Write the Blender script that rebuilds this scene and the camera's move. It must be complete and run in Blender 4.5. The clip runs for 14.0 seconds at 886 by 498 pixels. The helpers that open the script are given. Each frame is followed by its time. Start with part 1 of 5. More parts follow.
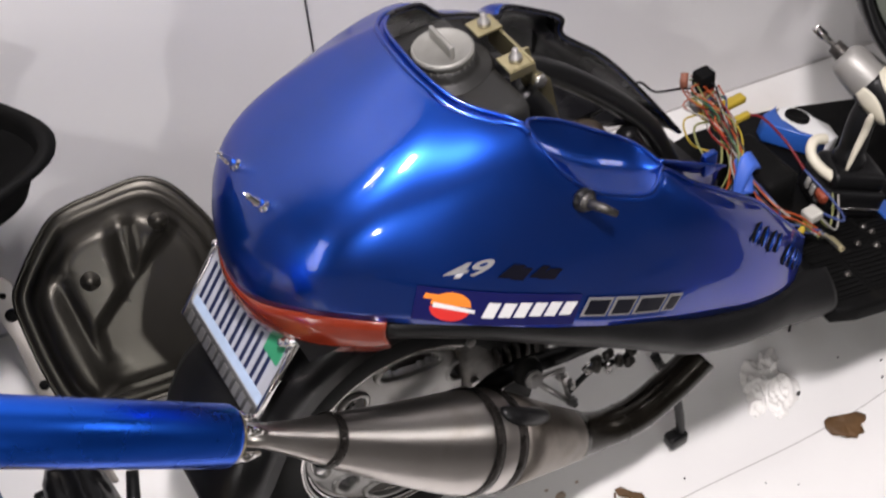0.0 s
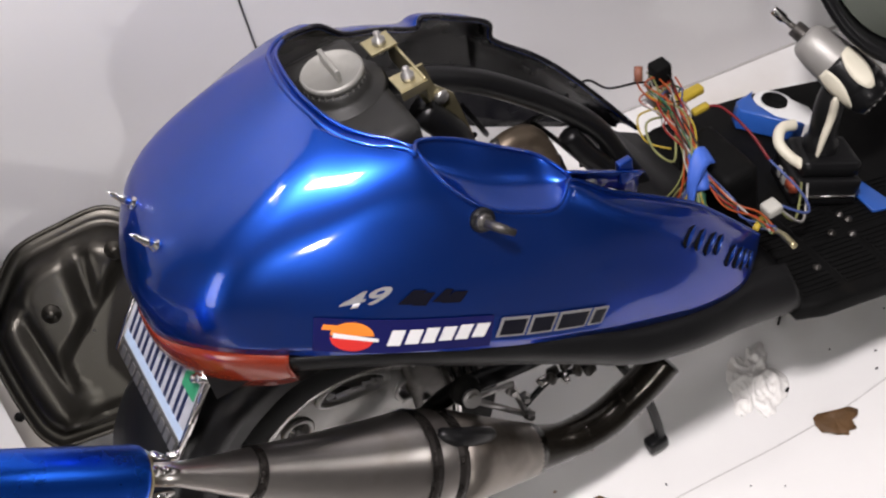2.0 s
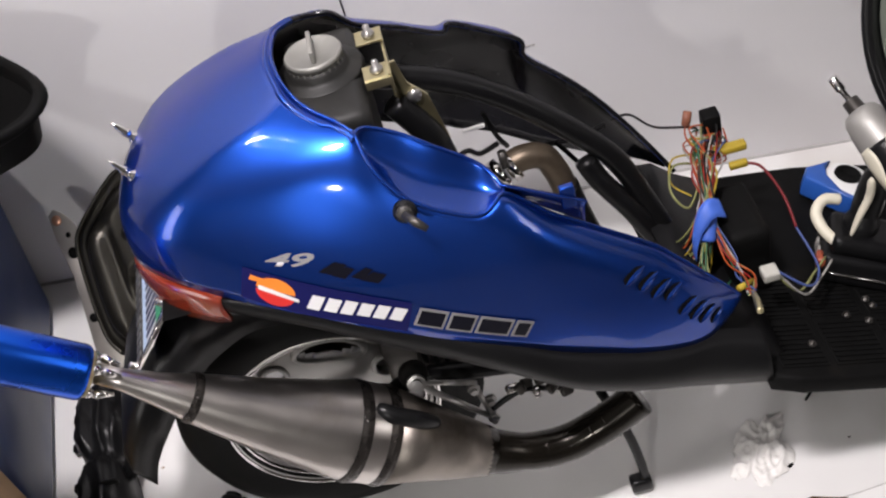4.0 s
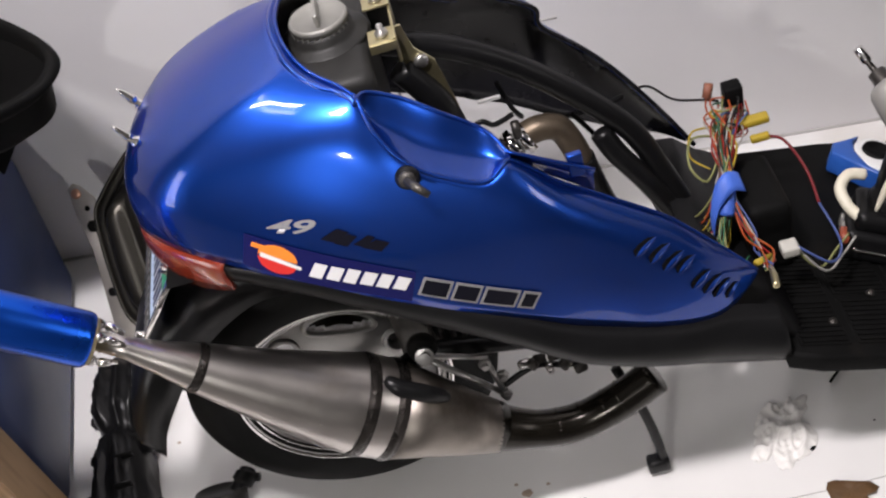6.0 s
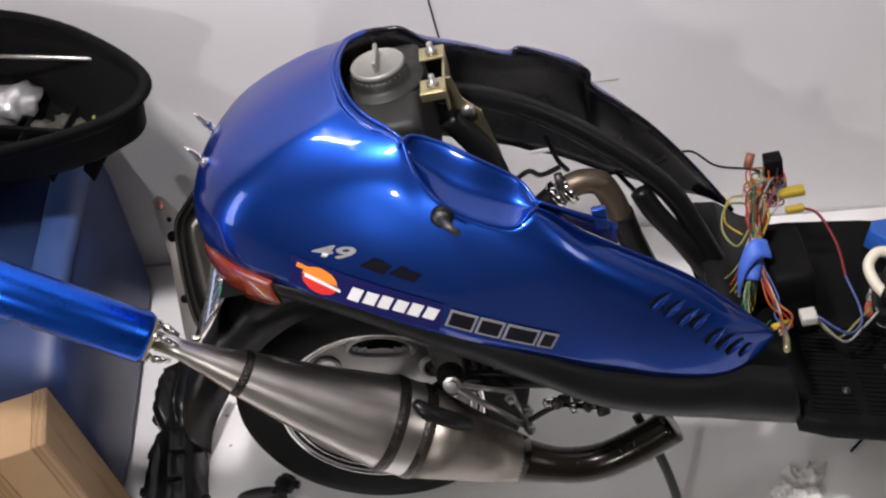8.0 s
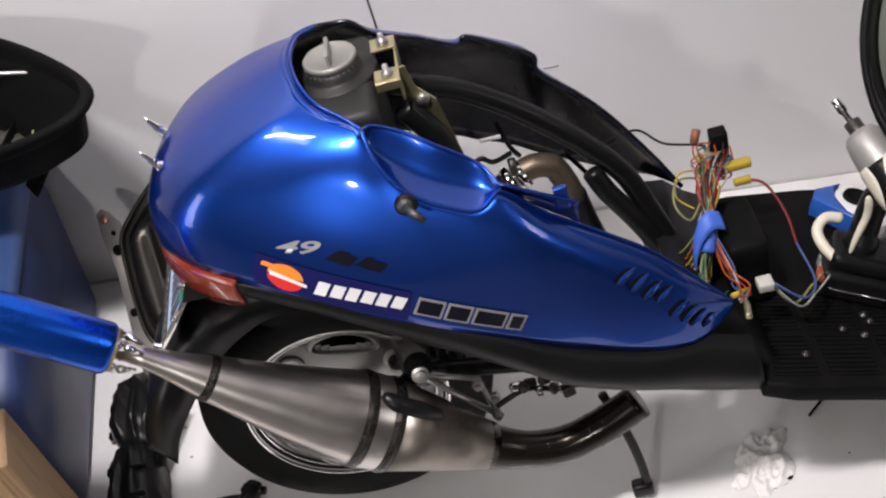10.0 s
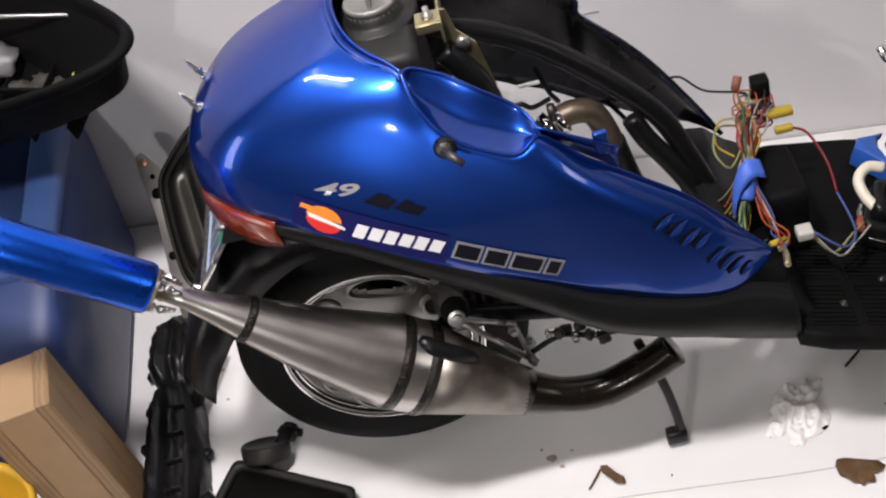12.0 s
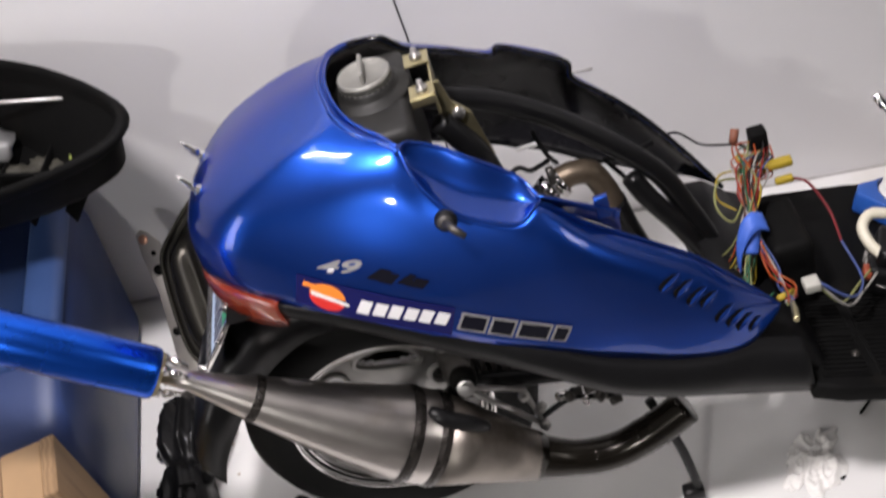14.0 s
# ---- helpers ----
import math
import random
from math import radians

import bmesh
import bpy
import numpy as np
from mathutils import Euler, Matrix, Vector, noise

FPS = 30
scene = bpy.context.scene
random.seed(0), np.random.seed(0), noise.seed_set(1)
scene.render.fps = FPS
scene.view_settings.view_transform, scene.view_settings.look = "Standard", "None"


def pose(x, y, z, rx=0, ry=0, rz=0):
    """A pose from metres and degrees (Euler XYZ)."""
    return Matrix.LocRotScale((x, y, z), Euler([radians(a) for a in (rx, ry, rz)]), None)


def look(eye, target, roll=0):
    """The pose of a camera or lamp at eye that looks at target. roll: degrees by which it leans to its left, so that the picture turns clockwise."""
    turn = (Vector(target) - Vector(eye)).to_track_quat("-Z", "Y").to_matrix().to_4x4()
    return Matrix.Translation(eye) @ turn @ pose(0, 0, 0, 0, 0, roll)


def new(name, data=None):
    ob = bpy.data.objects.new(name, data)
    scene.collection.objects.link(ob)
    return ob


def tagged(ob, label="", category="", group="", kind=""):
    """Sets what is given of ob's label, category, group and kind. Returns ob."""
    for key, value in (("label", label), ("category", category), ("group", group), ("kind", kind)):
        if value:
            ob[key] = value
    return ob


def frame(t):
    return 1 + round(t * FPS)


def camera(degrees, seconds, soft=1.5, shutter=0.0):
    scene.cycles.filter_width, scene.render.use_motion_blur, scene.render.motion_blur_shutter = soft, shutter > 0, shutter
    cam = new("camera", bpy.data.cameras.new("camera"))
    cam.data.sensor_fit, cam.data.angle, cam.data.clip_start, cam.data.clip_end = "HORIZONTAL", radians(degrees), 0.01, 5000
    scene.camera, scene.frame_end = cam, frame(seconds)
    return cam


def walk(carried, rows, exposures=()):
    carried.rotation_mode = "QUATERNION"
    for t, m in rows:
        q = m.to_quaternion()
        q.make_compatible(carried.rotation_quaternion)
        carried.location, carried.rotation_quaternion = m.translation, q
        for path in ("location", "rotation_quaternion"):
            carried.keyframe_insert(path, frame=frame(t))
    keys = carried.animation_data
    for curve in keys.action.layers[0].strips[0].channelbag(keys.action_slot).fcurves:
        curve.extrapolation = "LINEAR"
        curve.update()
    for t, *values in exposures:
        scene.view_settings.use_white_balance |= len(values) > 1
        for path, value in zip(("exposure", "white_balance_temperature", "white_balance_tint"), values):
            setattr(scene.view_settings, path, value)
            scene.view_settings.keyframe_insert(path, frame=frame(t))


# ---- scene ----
cam = camera(40.0, 14.0, 2.2, 0.5)
PATH = [
    (0, (-0.351, -1.236, 1.564), (0.051, -0.098, -0.031), -3.5),
    (0.5, (-0.296, -1.217, 1.515), (0.008, -0.088, -0.107), -6.6),
    (1, (-0.119, -1.23, 1.492), (-0.072, -0.03, -0.107), -15.5),
    (1.5, (-0.09, -1.239, 1.516), (-0.045, -0.031, -0.077), -18.9),
    (2, (-0.153, -1.256, 1.548), (0.084, -0.082, -0.054), -13.1),
    (2.5, (-0.118, -1.306, 1.576), (0.108, -0.101, -0.004), -14.5),
    (3, (0.029, -1.347, 1.595), (0.014, -0.1, 0.031), -18.3),
    (3.5, (0.159, -1.4, 1.567), (-0.028, -0.102, 0.057), -16.6),
    (6, (0.228, -1.409, 1.493), (-0.078, -0.118, -0.003), -19.5),
    (6.5, (0.264, -1.4, 1.488), (-0.12, -0.13, -0.007), -19.9),
    (7, (0.359, -1.414, 1.5), (-0.157, -0.132, 0.054), -20.8),
    (7.5, (0.357, -1.448, 1.537), (-0.157, -0.133, 0.12), -18.3),
    (8, (0.319, -1.477, 1.549), (-0.14, -0.142, 0.132), -18.3),
    (10.5, (0.271, -1.509, 1.545), (-0.058, -0.156, 0.109), -18.1),
    (11, (0.27, -1.521, 1.541), (-0.072, -0.168, 0.109), -17.9),
    (11.5, (0.253, -1.501, 1.5), (-0.107, -0.18, 0.042), -17.5),
    (12, (0.265, -1.508, 1.542), (-0.131, -0.214, 0.068), -19.9),
    (12.5, (0.273, -1.507, 1.533), (-0.104, -0.205, 0.062), -18.7),
    (13, (0.264, -1.494, 1.52), (-0.128, -0.184, 0.06), -19.4),
    (13.5, (0.26, -1.488, 1.521), (-0.145, -0.186, 0.058), -21.7),
    (14, (0.267, -1.479, 1.555), (-0.123, -0.131, 0.13), -22.0),
]
walk(cam, [(t, look(eye, target, roll)) for t, eye, target, roll in PATH])

# ---- world and lamps ----
world = bpy.data.worlds.new("world")
scene.world = world
world.use_nodes = True
world.node_tree.nodes["Background"].inputs[0].default_value = (0.55, 0.58, 0.65, 1)
world.node_tree.nodes["Background"].inputs[1].default_value = 0.05
scene.view_settings.exposure = 0.0


def area_lamp(name, eye, target, sx, sy, power, colour):
    data = bpy.data.lights.new(name, "AREA")
    data.shape, data.size, data.size_y, data.energy, data.color = "RECTANGLE", sx, sy, power, colour
    ob = new(name, data)
    ob.matrix_world = look(eye, target)
    return ob


area_lamp("tube_light_lamp", (-0.75, -0.55, 2.50), (-0.73, -0.55, 0.0), 0.06, 0.30, 7.0, (1.0, 0.935, 0.955))
area_lamp("far_tube_light_lamp", (-0.15, -1.06, 2.50), (-0.13, -1.04, 0.0), 0.10, 0.24, 60.0, (1.0, 0.935, 0.955))
# Lamps of two added, unseen fill panels; they give soft light and streaks.
area_lamp("fill_panel_lamp_west", (-2.88, -1.90, 1.30), (0.0, -0.6, 0.70), 0.8, 1.90, 9.0, (1.0, 0.935, 0.955))
area_lamp("fill_panel_lamp_east", (3.48, -1.50, 2.15), (-0.2, -0.6, 0.6), 1.2, 0.50, 8.0, (1.0, 0.935, 0.955))
bulb = bpy.data.lights.new("work_lamp_bulb", "POINT")
bulb.energy, bulb.shadow_soft_size, bulb.color = 46.0, 0.038, (1.0, 0.97, 0.95)
new("work_lamp_bulb", bulb).location = (-0.43, -2.85, 1.52)


# ---- materials ----
def mat(name, colour, rough=0.5, metal=0.0, vary=0.15, scale=30.0, bump=0.1, fine=250.0, coat=0.0, spec=0.5, dirt=None, dirt_at=0.62, trans=0.0, rough_vary=0.1):
    m = bpy.data.materials.new(name)
    m.use_nodes = True
    nt = m.node_tree
    b = nt.nodes["Principled BSDF"]
    b.inputs["Roughness"].default_value = rough
    b.inputs["Metallic"].default_value = metal
    b.inputs["Coat Weight"].default_value = coat
    b.inputs["Coat Roughness"].default_value = 0.06
    b.inputs["Specular IOR Level"].default_value = spec
    b.inputs["Transmission Weight"].default_value = trans
    tc = nt.nodes.new("ShaderNodeTexCoord")
    n1 = nt.nodes.new("ShaderNodeTexNoise")
    n1.inputs["Scale"].default_value, n1.inputs["Detail"].default_value = scale, 6.0
    n2 = nt.nodes.new("ShaderNodeTexNoise")
    n2.inputs["Scale"].default_value, n2.inputs["Detail"].default_value = fine, 4.0
    nt.links.new(tc.outputs["Object"], n1.inputs["Vector"])
    nt.links.new(tc.outputs["Object"], n2.inputs["Vector"])
    ramp = nt.nodes.new("ShaderNodeMix")
    ramp.data_type = "RGBA"
    ramp.inputs["A"].default_value = (*[c * (1 - vary) for c in colour], 1)
    ramp.inputs["B"].default_value = (*[min(1, c * (1 + vary)) for c in colour], 1)
    nt.links.new(n1.outputs["Fac"], ramp.inputs["Factor"])
    out = ramp.outputs["Result"]
    if dirt:
        n3 = nt.nodes.new("ShaderNodeTexNoise")
        n3.inputs["Scale"].default_value, n3.inputs["Detail"].default_value = scale * 0.35, 9.0
        nt.links.new(tc.outputs["Object"], n3.inputs["Vector"])
        mr = nt.nodes.new("ShaderNodeMapRange")
        mr.inputs["From Min"].default_value, mr.inputs["From Max"].default_value = dirt_at, dirt_at + 0.16
        nt.links.new(n3.outputs["Fac"], mr.inputs["Value"])
        mx = nt.nodes.new("ShaderNodeMix")
        mx.data_type = "RGBA"
        nt.links.new(mr.outputs["Result"], mx.inputs["Factor"])
        nt.links.new(out, mx.inputs["A"])
        mx.inputs["B"].default_value = (*dirt, 1)
        out = mx.outputs["Result"]
    nt.links.new(out, b.inputs["Base Color"])
    rr = nt.nodes.new("ShaderNodeMapRange")
    rr.inputs["To Min"].default_value, rr.inputs["To Max"].default_value = max(0.02, rough - rough_vary), min(1, rough + rough_vary)
    nt.links.new(n1.outputs["Fac"], rr.inputs["Value"])
    nt.links.new(rr.outputs["Result"], b.inputs["Roughness"])
    if bump:
        bp = nt.nodes.new("ShaderNodeBump")
        bp.inputs["Strength"].default_value, bp.inputs["Distance"].default_value = bump, 0.002
        nt.links.new(n2.outputs["Fac"], bp.inputs["Height"])
        nt.links.new(bp.outputs["Normal"], b.inputs["Normal"])
    return m


M_BLUE = mat("blue_metallic_paint", (0.009, 0.052, 0.32), 0.33, 0.90, 0.12, 9.0, 0.012, 900.0, coat=0.8, rough_vary=0.04)
M_BLUE.node_tree.nodes["Principled BSDF"].inputs["Specular Tint"].default_value = (0.22, 0.29, 0.72, 1)
M_BLUE_IN = mat("panel_inside_black", (0.005, 0.005, 0.008), 0.26, 0.0, 0.3, 20.0, 0.05, 200.0, spec=0.42)
M_BLACK = mat("black_plastic", (0.006, 0.006, 0.0065), 0.33, 0.0, 0.35, 25.0, 0.12, 350.0, spec=0.22, dirt=(0.009, 0.008, 0.008), dirt_at=0.63)
M_SKIRT = mat("satin_black_plastic", (0.007, 0.007, 0.0075), 0.42, 0.0, 0.25, 18.0, 0.08, 500.0, spec=0.11)
M_MATT = mat("dull_black_plastic", (0.0045, 0.0045, 0.0045), 0.6, 0.0, 0.4, 40.0, 0.25, 420.0, spec=0.06, dirt=(0.009, 0.008, 0.007), dirt_at=0.6)
M_RUBBER = mat("tyre_rubber", (0.006, 0.006, 0.006), 0.6, 0.0, 0.3, 20.0, 0.15, 300.0, spec=0.12, dirt=(0.014, 0.013, 0.012), dirt_at=0.58)
M_DULLSTEEL = mat("heat_dulled_steel", (0.26, 0.235, 0.21), 0.44, 1.0, 0.35, 22.0, 0.05, 300.0, dirt=(0.10, 0.085, 0.07), dirt_at=0.50, rough_vary=0.08)
M_STEEL = mat("brushed_raw_steel", (0.52, 0.49, 0.465), 0.31, 1.0, 0.10, 30.0, 0.03, 600.0, dirt=(0.38, 0.335, 0.29), dirt_at=0.62, rough_vary=0.05)
M_PLATEPALE = mat("pale_blue_plate_foot", (0.40, 0.50, 0.66), 0.4, 0.0, 0.15, 60.0, 0.02, 300.0)
M_FRAMEDARK = mat("dark_plate_frame", (0.10, 0.10, 0.10), 0.35, 0.7, 0.3, 60.0, 0.05, 300.0)
M_WHEEL = mat("dull_wheel_alloy", (0.30, 0.295, 0.285), 0.38, 0.9, 0.25, 25.0, 0.06, 300.0, dirt=(0.10, 0.09, 0.08), dirt_at=0.56)
M_WELD = mat("dark_weld_bead", (0.045, 0.040, 0.037), 0.28, 0.9, 0.5, 60.0, 0.5, 500.0)
M_HEADER = mat("oiled_dark_steel", (0.017, 0.0145, 0.011), 0.2, 0.65, 0.5, 25.0, 0.05, 300.0, dirt=(0.012, 0.010, 0.008), dirt_at=0.5)
M_ANOD = mat("blue_anodised_aluminium", (0.012, 0.10, 0.62), 0.27, 0.95, 0.08, 15.0, 0.02, 700.0)
M_CHROME = mat("chrome", (0.78, 0.76, 0.75), 0.12, 1.0, 0.08, 40.0, 0.03, 200.0)
M_ALLOY = mat("grey_alloy", (0.42, 0.41, 0.40), 0.34, 0.9, 0.2, 25.0, 0.06, 300.0, dirt=(0.16, 0.15, 0.14), dirt_at=0.62)
M_DARKMETAL = mat("greasy_metal", (0.09, 0.085, 0.08), 0.4, 0.8, 0.5, 60.0, 0.2, 300.0, dirt=(0.03, 0.025, 0.02), dirt_at=0.52)
M_TANK = mat("scuffed_tank_steel", (0.062, 0.058, 0.050), 0.38, 0.92, 0.25, 9.0, 0.05, 160.0, dirt=(0.07, 0.06, 0.042), dirt_at=0.56)
M_EAR = mat("dull_galvanised_steel", (0.42, 0.39, 0.355), 0.42, 0.75, 0.15, 25.0, 0.05, 200.0, dirt=(0.22, 0.20, 0.17), dirt_at=0.6)
M_COPPER = mat("worn_copper", (0.55, 0.30, 0.21), 0.35, 0.8, 0.2, 60.0, 0.05)
M_TANKPL = mat("dusty_tank_plastic", (0.014, 0.0138, 0.0132), 0.5, 0.0, 0.35, 16.0, 0.12, 300.0, spec=0.25, dirt=(0.026, 0.025, 0.023), dirt_at=0.56)
M_BRACKET = mat("zinc_passivated_steel", (0.42, 0.37, 0.22), 0.33, 0.9, 0.25, 40.0, 0.05, 300.0, dirt=(0.2, 0.15, 0.08), dirt_at=0.63)
M_CAP = mat("cast_cap_alloy", (0.27, 0.265, 0.245), 0.50, 0.6, 0.15, 60.0, 0.15, 400.0, dirt=(0.2, 0.18, 0.15), dirt_at=0.62)
M_LENS = mat("red_orange_lens", (0.165, 0.018, 0.006), 0.22, 0.0, 0.3, 40.0, 0.03, 90.0, coat=0.6)
M_WHITE = mat("white_vinyl", (0.72, 0.71, 0.71), 0.35, 0.0, 0.03, 30.0, 0.0)
M_NAVY = mat("navy_vinyl", (0.006, 0.007, 0.075), 0.4, 0.0, 0.1, 20.0, 0.0, spec=0.25)
M_ORANGE = mat("orange_vinyl", (0.85, 0.24, 0.03), 0.35, 0.0, 0.08, 30.0, 0.0)
M_RED = mat("red_vinyl", (0.62, 0.03, 0.025), 0.35, 0.0, 0.08, 30.0, 0.0)
M_SILVER = mat("silver_vinyl", (0.30, 0.30, 0.32), 0.48, 0.3, 0.05, 30.0, 0.0)
M_DECALBLACK = mat("black_vinyl", (0.004, 0.004, 0.009), 0.35, 0.0, 0.1, 30.0, 0.0, spec=0.2)
M_PLATE = mat("plate_white", (0.36, 0.37, 0.41), 0.4, 0.0, 0.08, 40.0, 0.05, 200.0)
M_PLATEBLUE = mat("plate_blue", (0.006, 0.012, 0.05), 0.4, 0.0, 0.1, 40.0, 0.0)
M_GREEN = mat("green_sticker", (0.03, 0.25, 0.12), 0.5, 0.0, 0.1, 40.0, 0.0)
M_BIN = mat("dark_blue_bin_plastic", (0.016, 0.034, 0.115), 0.45, 0.0, 0.22, 7.0, 0.08, 260.0, dirt=(0.026, 0.042, 0.10), dirt_at=0.58)
M_LID = mat("light_blue_lid_plastic", (0.035, 0.07, 0.19), 0.4, 0.0, 0.15, 9.0, 0.05, 200.0)
M_WOODEND = mat("pale_pine", (0.33, 0.21, 0.11), 0.6, 0.0, 0.18, 22.0, 0.1, 300.0)
M_BRASSTUBE = mat("stained_brass", (0.135, 0.105, 0.075), 0.45, 0.7, 0.35, 50.0, 0.15, 250.0, dirt=(0.09, 0.07, 0.05), dirt_at=0.52)
M_LEAF = mat("dry_leaf", (0.10, 0.05, 0.016), 0.7, 0.0, 0.5, 45.0, 0.3, 250.0)
M_GREENLEAF = mat("pale_green_leaf", (0.35, 0.42, 0.10), 0.6, 0.0, 0.3, 40.0, 0.2)
M_TOWEL = mat("crumpled_clear_plastic", (0.80, 0.78, 0.75), 0.34, 0.0, 0.05, 20.0, 0.2, 160.0)
M_DRILLWHITE = mat("cream_tool_plastic", (0.66, 0.62, 0.50), 0.45, 0.0, 0.08, 30.0, 0.05)
M_DRILLGREY = mat("grey_cast_gearcase", (0.34, 0.33, 0.31), 0.45, 0.4, 0.15, 30.0, 0.1)
M_WHITEPL = mat("white_plastic", (0.74, 0.74, 0.73), 0.4, 0.0, 0.05, 30.0, 0.03)
M_BLUEPL = mat("blue_plastic", (0.02, 0.09, 0.38), 0.35, 0.0, 0.12, 30.0, 0.03)
M_YELLOW = mat("yellow_plastic", (0.52, 0.31, 0.02), 0.45, 0.0, 0.1, 30.0, 0.03)
M_TAPE = mat("blue_tape", (0.05, 0.13, 0.55), 0.55, 0.0, 0.15, 60.0, 0.15)
M_FOIL = mat("grey_foil", (0.34, 0.34, 0.34), 0.42, 0.6, 0.2, 30.0, 0.3, 90.0)
M_CATCH = mat("red_brown_plastic", (0.28, 0.06, 0.03), 0.35, 0.0, 0.2, 60.0, 0.05)
M_CABLEGREY = mat("dark_grey_cable", (0.05, 0.045, 0.05), 0.6, 0.0, 0.4, 12.0, 0.0)
M_TRAY = mat("dusty_black_plastic", (0.016, 0.0155, 0.014), 0.5, 0.0, 0.4, 14.0, 0.1, 300.0, spec=0.25, dirt=(0.045, 0.042, 0.036), dirt_at=0.55)
M_SCRAP = mat("dusty_scrap", (0.045, 0.042, 0.032), 0.7, 0.0, 0.5, 40.0, 0.3)
M_PLUG = mat("milky_nylon", (0.42, 0.41, 0.37), 0.35, 0.0, 0.1, 60.0, 0.05)
# Pale green base colour stands in for the bright surroundings it would reflect.
M_REFLECTION = mat("satin_reflection_tone", (0.42, 0.46, 0.39), 0.22, 0.6, 0.02, 20.0, 0.0, rough_vary=0.01)
M_GLOW = bpy.data.materials.new("lamp_tube_glow")
M_GLOW.use_nodes = True
M_GLOW.node_tree.nodes["Principled BSDF"].inputs["Emission Color"].default_value = (1.0, 0.96, 0.93, 1)
M_GLOW.node_tree.nodes["Principled BSDF"].inputs["Emission Strength"].default_value = 14.0
# Glow for the front of the added fill panels.
M_FILLPANEL = bpy.data.materials.new("fill_panel_glow")
M_FILLPANEL.use_nodes = True
M_FILLPANEL.node_tree.nodes["Principled BSDF"].inputs["Emission Color"].default_value = (1.0, 0.96, 0.93, 1)
M_FILLPANEL.node_tree.nodes["Principled BSDF"].inputs["Emission Strength"].default_value = 4.0
WIRES = {k: mat("wire_" + k, tuple(0.66 * v for v in c), 0.45, 0.0, 0.15, 60.0, 0.0, spec=0.35) for k, c in dict(
    red=(0.36, 0.02, 0.016), orange=(0.50, 0.09, 0.02), yellow=(0.55, 0.40, 0.04), green=(0.03, 0.14, 0.07),
    pale_green=(0.30, 0.31, 0.12), blue=(0.08, 0.12, 0.34), white=(0.48, 0.46, 0.43), black=(0.012, 0.012, 0.012),
    crimson=(0.22, 0.010, 0.016), copper=(0.34, 0.13, 0.08), brown=(0.12, 0.05, 0.03)).items()}


def wall_material(name, colour, stain, scale):
    m = mat(name, colour, 0.45, 0.0, 0.035, 4.0, 0.06, 90.0, dirt=stain, dirt_at=0.63)
    return m


# Dark tone chosen for unseen walls, to lessen bounce and paint reflections.
M_UNSEEN_WALL = mat("darkened_unseen_wall", (0.16, 0.15, 0.14), 0.8, 0.0, 0.3, 1.2, 0.1, dirt=(0.06, 0.055, 0.05), dirt_at=0.5)
M_WALL = wall_material("white_wall_paint", (0.74, 0.73, 0.735), (0.62, 0.60, 0.59), 2.0)
M_FLOOR = mat("white_epoxy_floor", (0.78, 0.77, 0.755), 0.50, 0.0, 0.05, 7.0, 0.06, 60.0, dirt=(0.63, 0.60, 0.56), dirt_at=0.57)
# Dark tone for the unseen floor, so the lower flank reflects dark.
M_UNSEEN_FLOOR = mat("darkened_unseen_floor", (0.13, 0.126, 0.12), 0.75, 0.0, 0.3, 5.0, 0.2, 90.0, dirt=(0.06, 0.058, 0.055), dirt_at=0.55)
# Unseen ceiling, given a low tone so the tail reflects less light.
M_CEIL = mat("darkened_unseen_ceiling", (0.17, 0.165, 0.16), 0.8, 0.0, 0.05, 3.0, 0.1)
M_GROOVE = mat("grey_crack", (0.50, 0.485, 0.47), 0.8, 0.0, 0.3, 60.0, 0.1)
M_STAIN = mat("rust_stain", (0.42, 0.33, 0.26), 0.6, 0.0, 0.3, 60.0, 0.1)


def wood_material():
    m = mat("planed_timber", (0.40, 0.25, 0.12), 0.55, 0.0, 0.2, 8.0, 0.08, 200.0)
    nt = m.node_tree
    w = nt.nodes.new("ShaderNodeTexWave")
    w.inputs["Scale"].default_value, w.inputs["Distortion"].default_value, w.inputs["Detail"].default_value = 14.0, 6.0, 3.0
    tc = nt.nodes.new("ShaderNodeTexCoord")
    mp = nt.nodes.new("ShaderNodeMapping")
    mp.inputs["Scale"].default_value = (3.0, 3.0, 0.35)
    nt.links.new(tc.outputs["Object"], mp.inputs["Vector"])
    nt.links.new(mp.outputs["Vector"], w.inputs["Vector"])
    mx = nt.nodes.new("ShaderNodeMix")
    mx.data_type = "RGBA"
    mx.inputs["A"].default_value, mx.inputs["B"].default_value = (0.22, 0.135, 0.068, 1), (0.30, 0.19, 0.10, 1)
    nt.links.new(w.outputs["Fac"], mx.inputs["Factor"])
    nt.links.new(mx.outputs["Result"], nt.nodes["Principled BSDF"].inputs["Base Color"])
    return m


M_WOOD = wood_material()


# ---- building helpers ----
def part(name, bm, material, parent=None, label="", smooth=True):
    me = bpy.data.meshes.new(name)
    bm.normal_update()
    bm.to_mesh(me)
    bm.free()
    for p in me.polygons:
        p.use_smooth = smooth
    for m in material if isinstance(material, (list, tuple)) else [material]:
        me.materials.append(m)
    ob = new(name, me)
    if parent:
        ob.parent = parent
    if label:
        ob["label"] = label
    return ob


def thing(name, label, category, m=None, group="", kind=""):
    ob = tagged(new(name), label, category, group, kind)
    ob.empty_display_size = 0.05
    if m:
        ob.matrix_world = m
    return ob


